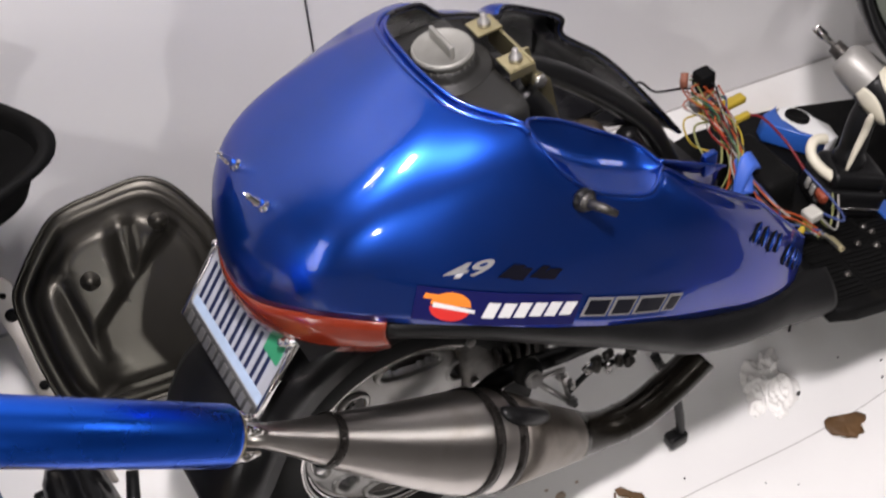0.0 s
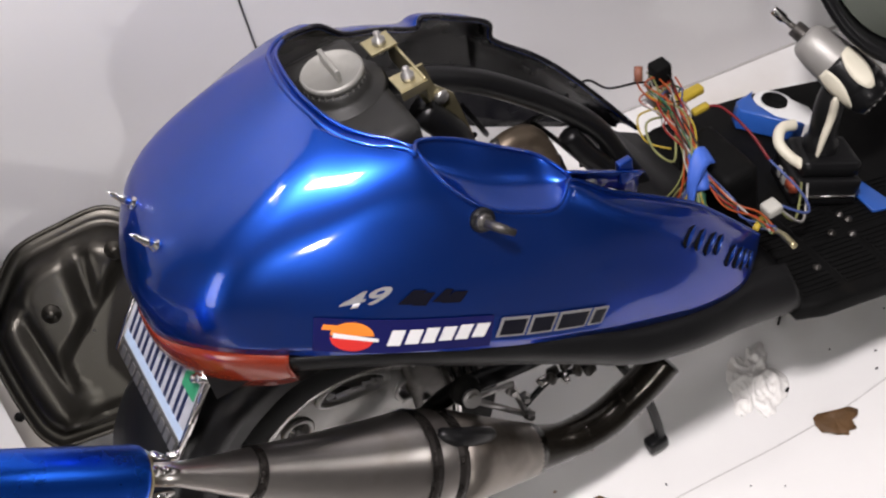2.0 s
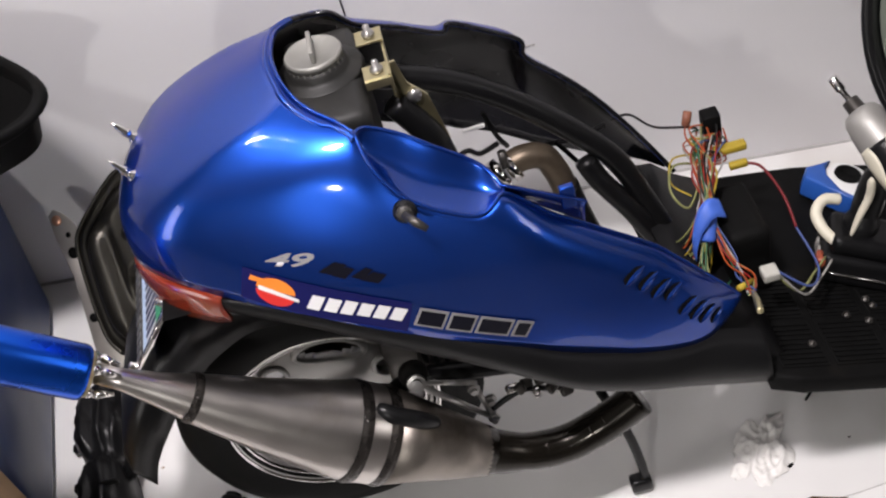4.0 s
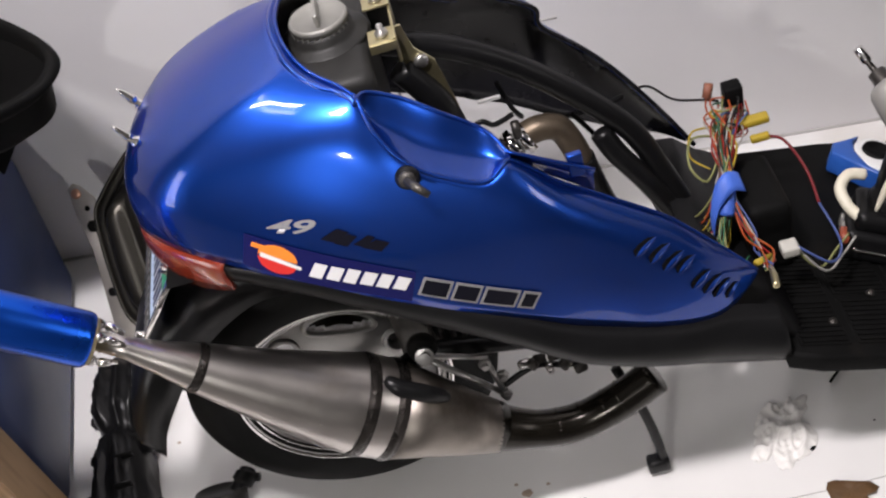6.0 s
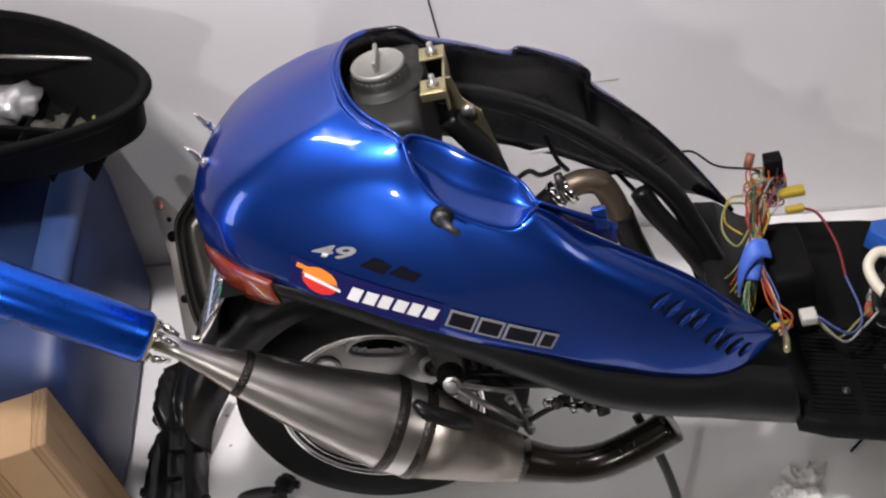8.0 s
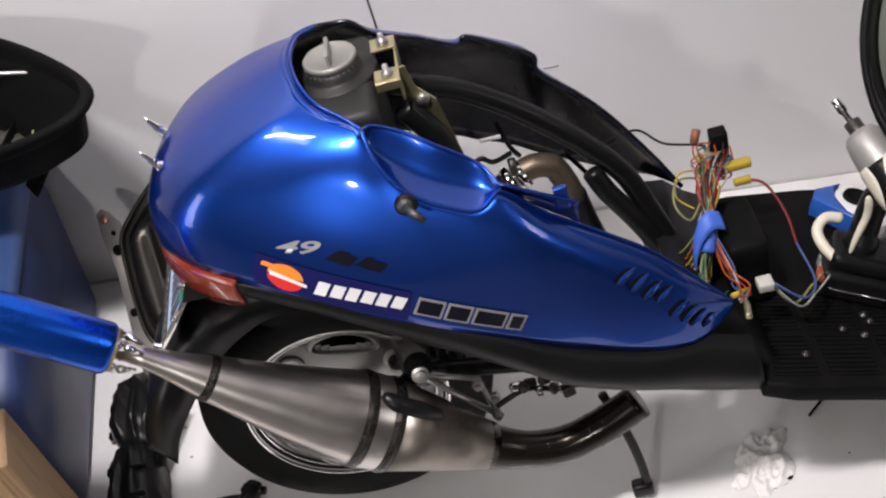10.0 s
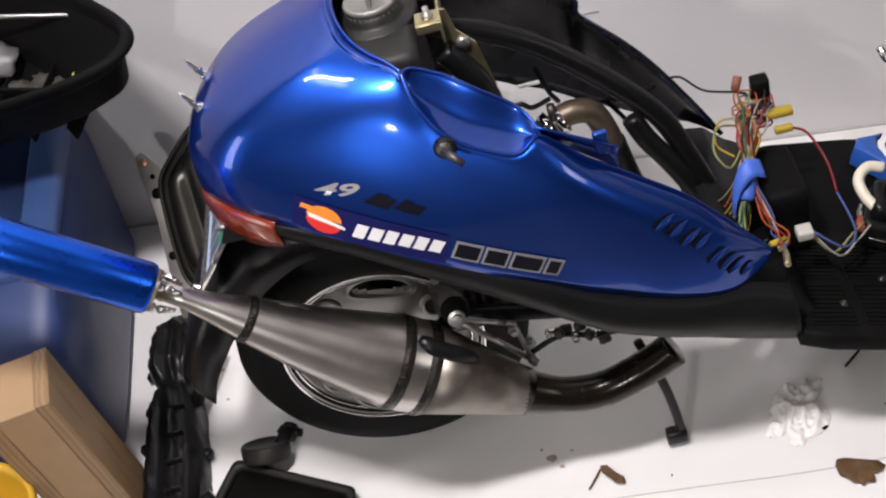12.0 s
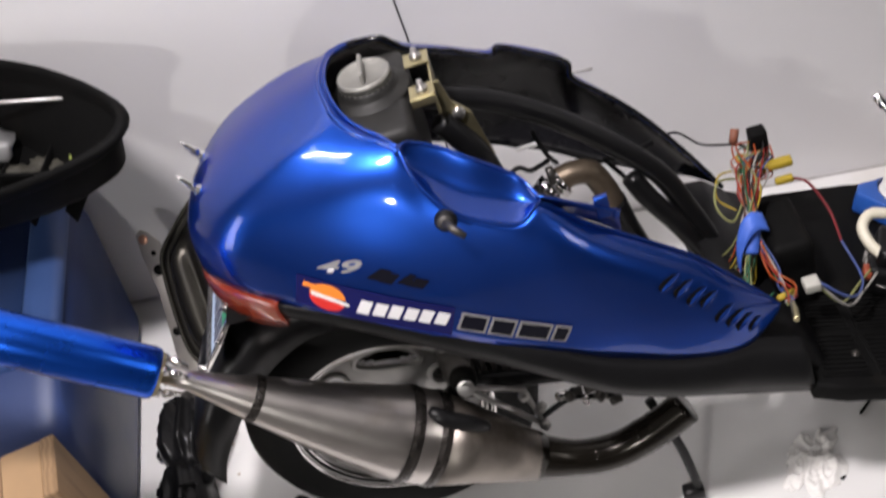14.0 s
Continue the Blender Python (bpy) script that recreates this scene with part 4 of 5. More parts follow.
for k in range(4):
    off = (Matrix.Rotation(k * math.pi / 2 + 0.4, 3, SD) @ sx)
    q0, q1 = S0 + off * 0.021 - SD * 0.002, S0 + off * 0.0165 - SD * 0.036
    part("spring_bolt", tube([q0, q0 - SD * 0.009, q0 - SD * 0.0095, q0 - SD * 0.014, q0 - SD * 0.0145, q1], [0.006, 0.006, 0.004, 0.004, 0.0055, 0.0022], 8), M_CHROME, exh, "chrome spring bolt")

# stand leg under the frame
leg = part("stand_leg", tube(spline([(0.340, -0.095, -0.04), (0.362, -0.113, -0.115), (0.372, -0.119, -0.180), (0.374, -0.120, -0.218)]), 0.0065, 10), M_BLACK, scooter, "black side stand leg")
part("stand_foot", box(0.352, -0.130, -0.2345, 0.382, -0.110, -0.212, 0.006), M_BLACK, leg)

# stickers on the right flank
def decal(name, shape, o, ex, ey, material, lift, label=""):
    """A sticker from outlines in its own plane, laid on the flank; o, ex, ey: (ahead, up) of its corner and sides."""
    bm2 = bmesh.new()
    for poly in shape:
        vs = []
        for x, y in poly:
            q, _ = on_cowl(o[0] + ex[0] * x + ey[0] * y, o[1] + ex[1] * x + ey[1] * y, lift)
            vs.append(bm2.verts.new(q))
        f = bm2.faces.new(vs)
    bm2.normal_update()
    for f in bm2.faces:
        if f.normal.y > 0:
            f.normal_flip()
    return part(name, bm2, material, cowl, label)


def panel_quads(x0, y0, x1, y1, nx=10, ny=3, skew=0.0):
    out = []
    for i in range(nx):
        for j in range(ny):
            xs = [x0 + (x1 - x0) * k / nx for k in (i, i + 1)]
            ys = [y0 + (y1 - y0) * k / ny for k in (j, j + 1)]
            out.append([(x + skew * y, y) for x, y in ((xs[0], ys[0]), (xs[1], ys[0]), (xs[1], ys[1]), (xs[0], ys[1]))])
    return out


RO, RX, RY = (-0.013, 0.349), (0.156, -0.073), (0.014, 0.036)
decal("sticker_ground", panel_quads(0, 0, 1, 1, 16, 4), RO, RX, RY, M_NAVY, 0.0016, "dark blue sponsor sticker")
disc = [[(0.20, 0.52)] + [(0.20 + 0.115 * math.cos(a), 0.52 + 0.40 * math.sin(a)) for a in (math.radians(k * 12), math.radians(k * 12 + 12))] for k in range(15)]
decal("sticker_disc_upper", disc, RO, RX, RY, M_ORANGE, 0.0022)
disc = [[(0.20, 0.46)] + [(0.20 + 0.115 * math.cos(a), 0.46 + 0.40 * math.sin(a)) for a in (math.radians(180 + k * 12), math.radians(192 + k * 12))] for k in range(15)]
decal("sticker_disc_lower", disc, RO, RX, RY, M_RED, 0.0022)
decal("sticker_stripe", [[(0.10, 0.45), (0.34, 0.36), (0.34, 0.46), (0.10, 0.60)]], RO, RX, RY, M_WHITE, 0.0027)
decal("sticker_flash", [[(0.04, 0.68), (0.20, 0.66), (0.20, 0.80), (0.05, 0.84)]], RO, RX, RY, M_ORANGE, 0.0025)
for k in range(6):
    shape = [[(0.385 + 0.098 * k + 0.084 * x + 0.030 * y, 0.24 + 0.46 * y + 0.02 * k) for x, y in poly] for poly in ([[(0, 0), (0.88, 0), (0.88, 1), (0, 1)]] if k in (0, 2, 4) else [[(0, 0.03), (0.92, 0.03), (0.92, 0.97), (0, 0.97)]])]
    decal("sticker_letter_bar", shape, RO, RX, RY, M_WHITE, 0.0024)
HO, HX, HY = (0.151, 0.284), (0.112, -0.054), (0.008, 0.023)
for k, (x0, x1) in enumerate(((0.0, 0.25), (0.27, 0.50), (0.52, 0.82), (0.84, 0.99))):
    decal("badge_outline", panel_quads(x0, 0, x1, 1, 3, 2, 0.04), HO, HX, HY, M_SILVER, 0.0020, "chrome badge edge")
    d = 0.022
    decal("badge_bar", panel_quads(x0 + d, 0.12, x1 - d, 0.88, 3, 2, 0.04), HO, HX, HY, M_DECALBLACK, 0.0028, "black badge shape")


def lettering(name, body, size, o, ex, ey, material, lift):
    cu = bpy.data.curves.new(name, "FONT")
    cu.body, cu.size, cu.shear, cu.offset = body, 1.0, 0.35, 0.025
    tmp = bpy.data.objects.new(name, cu)
    scene.collection.objects.link(tmp)
    me = bpy.data.meshes.new_from_object(tmp.evaluated_get(bpy.context.evaluated_depsgraph_get()))
    bpy.data.objects.remove(tmp)
    for v in me.vertices:
        x, y = v.co.x * size, v.co.y * size
        v.co = on_cowl(o[0] + ex[0] * x + ey[0] * y, o[1] + ex[1] * x + ey[1] * y, lift)[0]
    me.materials.append(material)
    ob = new(name, me)
    ob.parent = cowl
    ob["label"] = "silver sticker reading 49"
    return ob


lettering("sticker_number", "49", 1.0, (0.022, 0.384), (0.045, -0.0075), (0.004, 0.020), M_SILVER, 0.0014)
for k, (x0, x1, y0, y1) in enumerate(((0.0, 0.30, 0.05, 1.0), (0.24, 0.48, -0.10, 0.75), (0.52, 0.74, 0.0, 0.85), (0.70, 1.02, -0.15, 0.60))):
    decal("sticker_dark_bar", [[(x + 0.22 * y, y) for x, y in ((x0, y0), (x1, y0 - 0.12), (x1 - 0.05, y1 - 0.1), (x0 + 0.03, y1))]], (0.074, 0.368), (0.060, -0.022), (0.005, 0.014), M_DECALBLACK, 0.0013)

# wiring harness at the end of the frame
def wire(pts, colour, r=0.0014, name="wire"):
    return part(name, tube(spline(pts, 5), r, 6), WIRES[colour], harness)


harness = part("wiring_harness", tube(spline([(0.512, -0.046, 0.120), (0.520, -0.030, 0.136), (0.528, -0.012, 0.148)]), [0.008] + [0.0100] * 11 + [0.008], 12), M_TAPE, scooter, "loose bundle of coloured wires bound with blue tape")
rnd = random.Random(11)
cols = ["orange", "red", "white", "green", "pale_green", "blue", "orange", "yellow", "black", "red", "green", "brown", "orange", "white", "black", "pale_green"]
for k, c in enumerate(cols * 3):
    j = lambda s: rnd.uniform(-s, s)
    wire([(0.470 + j(0.01), 0.02 + j(0.02), 0.055 + j(0.01)), (0.500 + j(0.016), -0.035 + j(0.025), 0.085 + j(0.016)), (0.522 + j(0.009), -0.018 + j(0.012), 0.140 + j(0.008)), (0.540 + j(0.014), 0.04 + j(0.018), 0.160 + j(0.012)),
          (0.560 + j(0.026), 0.090 + j(0.03), 0.150 + j(0.018)), (0.572 + j(0.02), 0.125 + j(0.025), 0.135 + j(0.02))], c, 0.0012)
for k, c in enumerate(("orange", "red", "blue", "white", "green", "orange", "pale_green", "blue")):
    j = lambda s: rnd.uniform(-s, s)
    wire([(0.522 + j(0.008), -0.02 + j(0.01), 0.138), (0.528 + j(0.012), -0.07 + j(0.012), 0.110 + j(0.012)), (0.536 + j(0.012), -0.115 + j(0.012), 0.118 + j(0.010)), (0.527 + j(0.006), -0.160 + j(0.01), 0.138 + j(0.010))], c, 0.0013)
for k, c in enumerate(("pale_green", "green", "green", "yellow", "pale_green")):
    j = lambda s: rnd.uniform(-s, s)
    wire([(0.518 + j(0.006), -0.03, 0.130), (0.500 + j(0.006), -0.075 + j(0.012), 0.105), (0.505 + j(0.01), -0.115 + j(0.01), 0.085), (0.520 + j(0.006), -0.085, 0.080 + j(0.012))], c, 0.0012)
wire([(0.545, 0.06, 0.150), (0.505, 0.055, 0.165), (0.490, 0.02, 0.155), (0.505, 0.0, 0.14), (0.53, 0.03, 0.15)], "pale_green", 0.0016)
wire([(0.545, 0.08, 0.150), (0.512, 0.085, 0.150), (0.498, 0.05, 0.142), (0.515, 0.02, 0.14)], "yellow", 0.0014)
wire([(0.450, 0.13, 0.205), (0.475, 0.135, 0.200), (0.505, 0.14, 0.165), (0.545, 0.14, 0.150), (0.560, 0.13, 0.150)], "black", 0.0018)
wire([(0.600, 0.060, 0.132), (0.618, 0.050, 0.125), (0.632, 0.015, 0.10), (0.632, -0.025, 0.08)], "crimson", 0.0019)
wire([(0.632, -0.025, 0.08), (0.638, -0.08, 0.06), (0.610, -0.125, 0.08), (0.576, -0.112, 0.106)], "blue", 0.0017)
wire([(0.572, -0.112, 0.104), (0.60, -0.112, 0.062), (0.632, -0.085, 0.058), (0.655, -0.060, 0.050)], "pale_green", 0.0016)
wire([(0.572, -0.106, 0.106), (0.605, -0.118, 0.060), (0.636, -0.092, 0.052), (0.662, -0.064, 0.046)], "white", 0.0016)
flap = []
for k, q in enumerate(spline([(0.494, -0.046, 0.098), (0.497, -0.044, 0.125), (0.508, -0.038, 0.149), (0.524, -0.032, 0.160), (0.540, -0.027, 0.150)], 4)):
    hw = 0.005 + 0.0075 * min(1.0, k / 9)
    flap.append([q + Vector((-0.1, 0.75, 0.6)).normalized() * hw * z + Vector((0, 0, 0.002 * (1 - z * z))) for z in (-1, -0.5, 0, 0.5, 1)])
thicken(part("tape_flap", grid(flap), M_TAPE, harness, "creased flap of blue tape"), 0.0012)
part("relay", box(0.566, 0.118, 0.128, 0.590, 0.140, 0.172, 0.004), M_MATT, harness, "black relay")
part("connector", box(0.548, 0.098, 0.128, 0.566, 0.122, 0.146, 0.003), M_PLUG, harness, "white plug")
part("connector", box(0.566, 0.074, 0.140, 0.608, 0.088, 0.150, 0.003, 2), WIRES["yellow"], harness, "yellow plug")
part("connector", box(0.578, 0.056, 0.128, 0.602, 0.065, 0.137, 0.003, 2), WIRES["yellow"], harness, "yellow plug")
part("connector", box(0.556, -0.120, 0.099, 0.576, -0.100, 0.112, 0.003), M_PLUG, harness, "white plug")
part("ring_terminal", tube(spline([(0.527, -0.162, 0.140), (0.525, -0.182, 0.149), (0.521, -0.204, 0.154)]), [0.0032] * 6 + [0.0042] * 7, 8), M_BRACKET, harness, "bare ring terminal")
part("crimp_sleeve", tube([(0.540, -0.124, 0.116), (0.518, -0.140, 0.128)], 0.004, 8), WIRES["yellow"], harness)
part("copper_end", tube([(0.545, 0.13, 0.160), (0.552, 0.138, 0.176)], 0.006, 6), WIRES["copper"], harness)
part("battery_box", box(0.535, -0.062, 0.02, 0.588, 0.040, 0.128, 0.014, 3), M_MATT, scooter, "black battery box")

# ---- things beside the scooter ----
def loft_z(outline_rows):
    return grid(outline_rows, close_v=True)


def rounded(x0, y0, x1, y1, z, r, n=5):
    out = []
    for cx, cy, a0 in ((x1 - r, y1 - r, 0), (x0 + r, y1 - r, 90), (x0 + r, y0 + r, 180), (x1 - r, y0 + r, 270)):
        for k in range(n + 1):
            a = math.radians(a0 + 90 * k / n)
            out.append(Vector((cx + r * math.cos(a), cy + r * math.sin(a), z)))
    return out


# blue storage bin with a lighter lid, standing against the wall
bin_m = pose(-0.722, -0.015, 0.0, 0, 0, 10)
tote = thing("storage_bin", "dark blue plastic storage bin with a paler blue lid", "storage bin", bin_m)
rows = [rounded(-0.56, -0.52, -0.045, -0.01, 0.001, 0.05), rounded(-0.56, -0.53, -0.02, -0.005, 0.02, 0.05), rounded(-0.60, -0.55, 0.012, 0.0, 0.28, 0.045), rounded(-0.60, -0.50, 0.012, 0.0, 0.325, 0.045), rounded(-0.60, -0.40, 0.010, 0.0, 0.352, 0.045)]
bmt = loft_z(rows)
bmt.faces.new([v for v in bmt.verts][:len(rows[0])][::-1])
tote_body = part("bin_body", bmt, M_BIN, tote)
rows = [rounded(-0.61, -0.405, 0.014, 0.0, 0.345, 0.05), rounded(-0.61, -0.405, 0.016, 0.0, 0.362, 0.05), rounded(-0.60, -0.40, 0.006, -0.008, 0.372, 0.05), rounded(-0.56, -0.36, -0.035, -0.045, 0.372, 0.04), rounded(-0.55, -0.35, -0.045, -0.055, 0.362, 0.04)]
bml = loft_z(rows)
bml.verts.ensure_lookup_table()
n0 = len(rows[0])
bml.faces.new([bml.verts[i] for i in range(4 * n0, 5 * n0)])
part("bin_lid", bml, M_LID, tote, "paler blue lid")

# upturned scooter seat shell on the bin, used as a tray
seat = thing("seat_shell", "upturned black scooter seat base holding scraps and a metal rod", "seat shell", pose(-0.764, -0.132, 0.382, 10, 0, -13) @ Matrix.Diagonal((1.03, 1.08, 1.15, 1.0)))


def seat_ring(s, z, wy=1.0, dx=0.0):
    out = []
    for k in range(56):
        a = 2 * math.pi * k / 56
        c, sn = math.cos(a), math.sin(a)
        x = 0.335 * (abs(c) ** 0.85) * (1 if c > 0 else -1)
        taper = 1 - 0.40 * max(0.0, x / 0.335) ** 1.4
        y = 0.132 * wy * (abs(sn) ** (0.62 if x < 0 else 0.62 + 0.26 * min(1.0, x / 0.2))) * (1 if sn > 0 else -1) * taper
        out.append(Vector((x * s + dx, y * s, z)))
    return out


rows = [seat_ring(0.40, 0.002, 1, -0.15), seat_ring(0.52, 0.02, 1, -0.13), seat_ring(0.70, 0.08, 1, -0.085), seat_ring(0.85, 0.13, 1, -0.044), seat_ring(0.955, 0.172, 1, -0.012), seat_ring(1.0, 0.192), seat_ring(0.985, 0.199), seat_ring(0.95, 0.199), seat_ring(0.935, 0.185), seat_ring(0.84, 0.12), seat_ring(0.66, 0.085), seat_ring(0.3, 0.075), seat_ring(0.02, 0.075)]
bms = loft_z(rows)
bms.verts.ensure_lookup_table()
bms.faces.new([bms.verts[i] for i in range(56)][::-1])
part("shell", bms, M_MATT, seat)
for k in range(6):
    x = -0.16 + 0.07 * k
    h = 0.10 * (1 - max(0, x) ** 2 * 6)
    part("rib", box(x - 0.002, -0.45 * h - 0.022, 0.07, x + 0.002, 0.45 * h + 0.022, 0.098, 0.001, 1), M_MATT, seat)
part("rib", box(-0.18, -0.003, 0.07, 0.18, 0.003, 0.105, 0.001, 1), M_MATT, seat)
rod = tagged(part("metal_rod", tube([(-0.98, -0.03, 0.575), (-0.545, -0.125, 0.577)], 0.0035, 8), M_ALLOY), "thin bright metal rod lying across the seat shell", "rod")
foil = bmesh.new()
bmesh.ops.create_icosphere(foil, subdivisions=3, radius=1.0)
for v in foil.verts:
    n = noise.noise(v.co * 2.2) * 0.5
    v.co = Vector((v.co.x * 0.055, v.co.y * 0.04, v.co.z * 0.03)) * (1 + n) + Vector((-0.76, -0.115, 0.505))
tagged(part("foil_scrap", foil, M_FOIL, None, "", True), "crumpled grey foil scrap in the seat shell", "scrap")
leafb = bmesh.new()
bmesh.ops.create_icosphere(leafb, subdivisions=2, radius=1.0)
for v in leafb.verts:
    v.co = Vector((v.co.x * 0.022, v.co.y * 0.016, v.co.z * 0.008)) * (1 + 0.4 * noise.noise(v.co * 3)) + Vector((-0.581, -0.150, 0.497))
rnd = random.Random(21)
for k in range(7):
    lump = bmesh.new()
    bmesh.ops.create_icosphere(lump, subdivisions=3, radius=1.0)
    cx, cy = -0.70 + 0.022 * k + rnd.uniform(-0.01, 0.01), -0.155 + rnd.uniform(-0.03, 0.03)
    for v in lump.verts:
        v.co = Vector((v.co.x * 0.020, v.co.y * 0.014, v.co.z * 0.009)) * (1 + 0.6 * noise.noise(v.co * 2.4 + Vector((k * 7, 0, 0)))) + Vector((cx, cy, 0.480))
    tagged(part("scrap_lump", lump, M_SCRAP), "dull grey-brown scrap lying in the seat shell", "scrap", "scraps in the seat shell")
tagged(part("pale_leaf", leafb, M_GREENLEAF), "pale green leaf scrap in the seat shell", "leaf")
tagged(part("red_cap", lathe([(0.03, 0.449), (0.032, 0.50), (0.026, 0.525), (0.012, 0.533), (0.001, 0.534)], 20, Matrix.Translation((-0.83, -0.10, 0))), M_RED), "round red cap lying in the seat shell", "cap")

# bare metal tank half leaning on the wall
pan = thing("metal_tank", "bare scuffed steel fuel tank shell leaning back against the wall", "metal tank", pose(-0.440, -0.320, 0.006, -40, 0, 0))
OUTL = [(-0.108, 0.104), (-0.126, 0.130), (-0.135, 0.180), (-0.140, 0.250), (-0.138, 0.295), (-0.118, 0.325), (-0.070, 0.375), (-0.040, 0.391), (0.010, 0.397), (0.070, 0.400), (0.104, 0.380), (0.130, 0.340), (0.146, 0.300), (0.150, 0.240), (0.146, 0.170), (0.134, 0.125), (0.105, 0.102), (0.0, 0.098)]


def ring_pan(s, y):
    c = Vector((0.005, 0, 0.250))
    base = spline([Vector((x, 0, z)) for x, z in OUTL + OUTL[:1]], 4)[:-1]
    return [c + Vector(((p.x - c.x) * s, y, (p.z - c.z) * s)) for p in base]


def press(p):
    """The pressed ribs and the sunk lower field of the tank's face."""
    x, z = p.x, p.z
    sunk = max(0.0, min(1.0, (0.272 + 0.80 * (x + 0.006) - z) / 0.022)) * max(0.0, min(1.0, (x + 0.056) / 0.016))
    groove = math.exp(-((x - 0.020 - 0.10 * (z - 0.3)) / 0.013) ** 2) * max(0.0, min(1.0, (z - 0.255) / 0.03))
    side = math.exp(-((x + 0.072 - 0.12 * (0.3 - z)) / 0.009) ** 2)
    return 0.020 * sunk + 0.017 * groove * (1 - sunk) + 0.012 * side


rows = [ring_pan(1.0, 0.004), ring_pan(1.01, 0.0), ring_pan(1.0, -0.004), ring_pan(0.955, -0.003), ring_pan(0.935, -0.006), ring_pan(0.915, -0.004), ring_pan(0.865, -0.008), ring_pan(0.845, -0.013), ring_pan(0.80, -0.034), ring_pan(0.77, -0.046), ring_pan(0.735, -0.052), ring_pan(0.69, -0.055)] + [ring_pan(0.69 - 0.034 * k, -0.056) for k in range(1, 21)]
bmp = loft_z(rows)
for v in bmp.verts:
    if v.co.y < -0.035:
        v.co.y += press(v.co)
bmesh.ops.recalc_face_normals(bmp, faces=bmp.faces[:])
part("shell", bmp, M_TANK, pan)
part("flange_edge", tube(ring_pan(0.998, -0.002) + ring_pan(0.998, -0.002)[:1], 0.0036, 8), M_TANK, pan, "folded flange edge")
for bx, bz in ((-0.033, 0.296), (0.076, 0.345)):
    part("boss", lathe([(0.014, 0.0), (0.012, 0.003), (0.007, 0.004), (0.0065, 0.007), (0.001, 0.008)], 18, frame_of((bx, -0.055, bz), (0, -1, 0.0))), M_TANK, pan)
ear = part("mounting_ear", prism([(-0.176, 0.338), (-0.166, 0.346), (-0.154, 0.340), (-0.136, 0.320), (-0.118, 0.250), (-0.112, 0.120), (-0.095, 0.0), (-0.140, 0.0), (-0.152, 0.120), (-0.158, 0.240), (-0.172, 0.300)], -0.0025, 0.0, 0.0008, Matrix(((1, 0, 0, 0), (0, 0, 1, 0.0035), (0, 1, 0, 0), (0, 0, 0, 1)))), M_EAR, pan, "bare steel mounting strip with holes")
# Black discs paint in the shade of uncut holes; the top one is a copper eyelet.
for x, z, r in ((-0.164, 0.329, 0.0085), (-0.151, 0.304, 0.0045), (-0.149, 0.275, 0.0095), (-0.142, 0.168, 0.0075)):
    part("ear_disc", lathe([(r, 0.0), (r * 0.8, 0.0012), (0.001, 0.0013)], 14, frame_of((x, 0.0008, z), (0, -1, 0))), M_COPPER if z > 0.32 else M_MATT, ear, "worn copper-coloured eyelet" if z > 0.32 else "dark disc in place of a shaded hole")

# laminated timber post
post = thing("timber_post", "short post of three glued planed timber boards", "timber post", pose(-0.652, -0.612, 0.0, 0, 0, 18))
for x0, x1 in ((0.036, 0.056), (-0.022, 0.0355), (-0.048, -0.0225)):
    part("board", box(x0, -0.050, 0.0, x1, 0.050, 0.350 - 0.002 * (x0 < 0), 0.0015, 1), M_WOODEND if x0 < 0 and x0 > -0.03 else M_WOOD, post, smooth=False)

# yellow bucket
bucket = thing("yellow_bucket", "round yellow plastic bucket on the floor", "bucket", pose(-0.765, -0.735, 0.0))
part("bucket_wall", lathe([(0.085, 0.0), (0.10, 0.19), (0.106, 0.192), (0.106, 0.205), (0.099, 0.205), (0.095, 0.19), (0.082, 0.006), (0.001, 0.006)], 36), M_YELLOW, bucket)

# black inner fender lying on the floor
fender = thing("inner_fender", "dirty black plastic inner fender lying on the floor", "fender", pose(-0.595, -0.285, 0.0, 0, 0, 8))
rows = []
for i in range(44):
    t = i / 43
    y = 0.030 - 0.46 * t
    wd = 0.046 * (0.62 + 0.38 * math.sin(min(1, t * 3.0) * math.pi / 2)) * (1 + 0.10 * math.sin(t * 11)) - 0.012 * max(0.0, 1 - abs(t - 0.36) / 0.08)
    h = 0.075 + 0.016 * math.sin(t * 6) - 0.028 * max(0.0, 1 - abs(t - 0.36) / 0.05) - 0.045 * max(0, 0.12 - t) / 0.12
    row = []
    for k in range(21):
        a = math.pi * k / 20
        ridge = 1 - 0.24 * (k in (8, 9, 10) and 0.06 < t < 0.34) - 0.16 * (k in (7, 8, 9) and t > 0.44) - 0.14 * (k == 13) + 0.07 * (k in (11, 12, 14))
        rough = 1 + 0.10 * noise.noise(Vector((t * 26, k * 0.9, 0)))
        row.append(Vector((-wd * math.cos(a) * rough, y, max(0.0, h * math.sin(a) ** 0.55 * ridge * rough))))
    rows.append(row)
part("fender_shell", grid(rows), M_BLACK, fender)
for k, (x, t) in enumerate(((-0.046, 0.10), (-0.050, 0.24), (-0.048, 0.40), (-0.052, 0.55), (-0.054, 0.70), (-0.052, 0.86), (0.046, 0.62), (0.050, 0.80))):
    y = 0.030 - 0.46 * t
    part("lug", box(x - 0.011, y - 0.008, 0.006, x + 0.011, y + 0.008, 0.024, 0.003, 1), M_BLACK, fender)
for k in range(5):
    y = -0.20 - 0.05 * k
    part("cross_rib", box(0.008, y - 0.0015, 0.072, 0.034, y + 0.0015, 0.086, 0.001, 1), M_BLACK, fender)
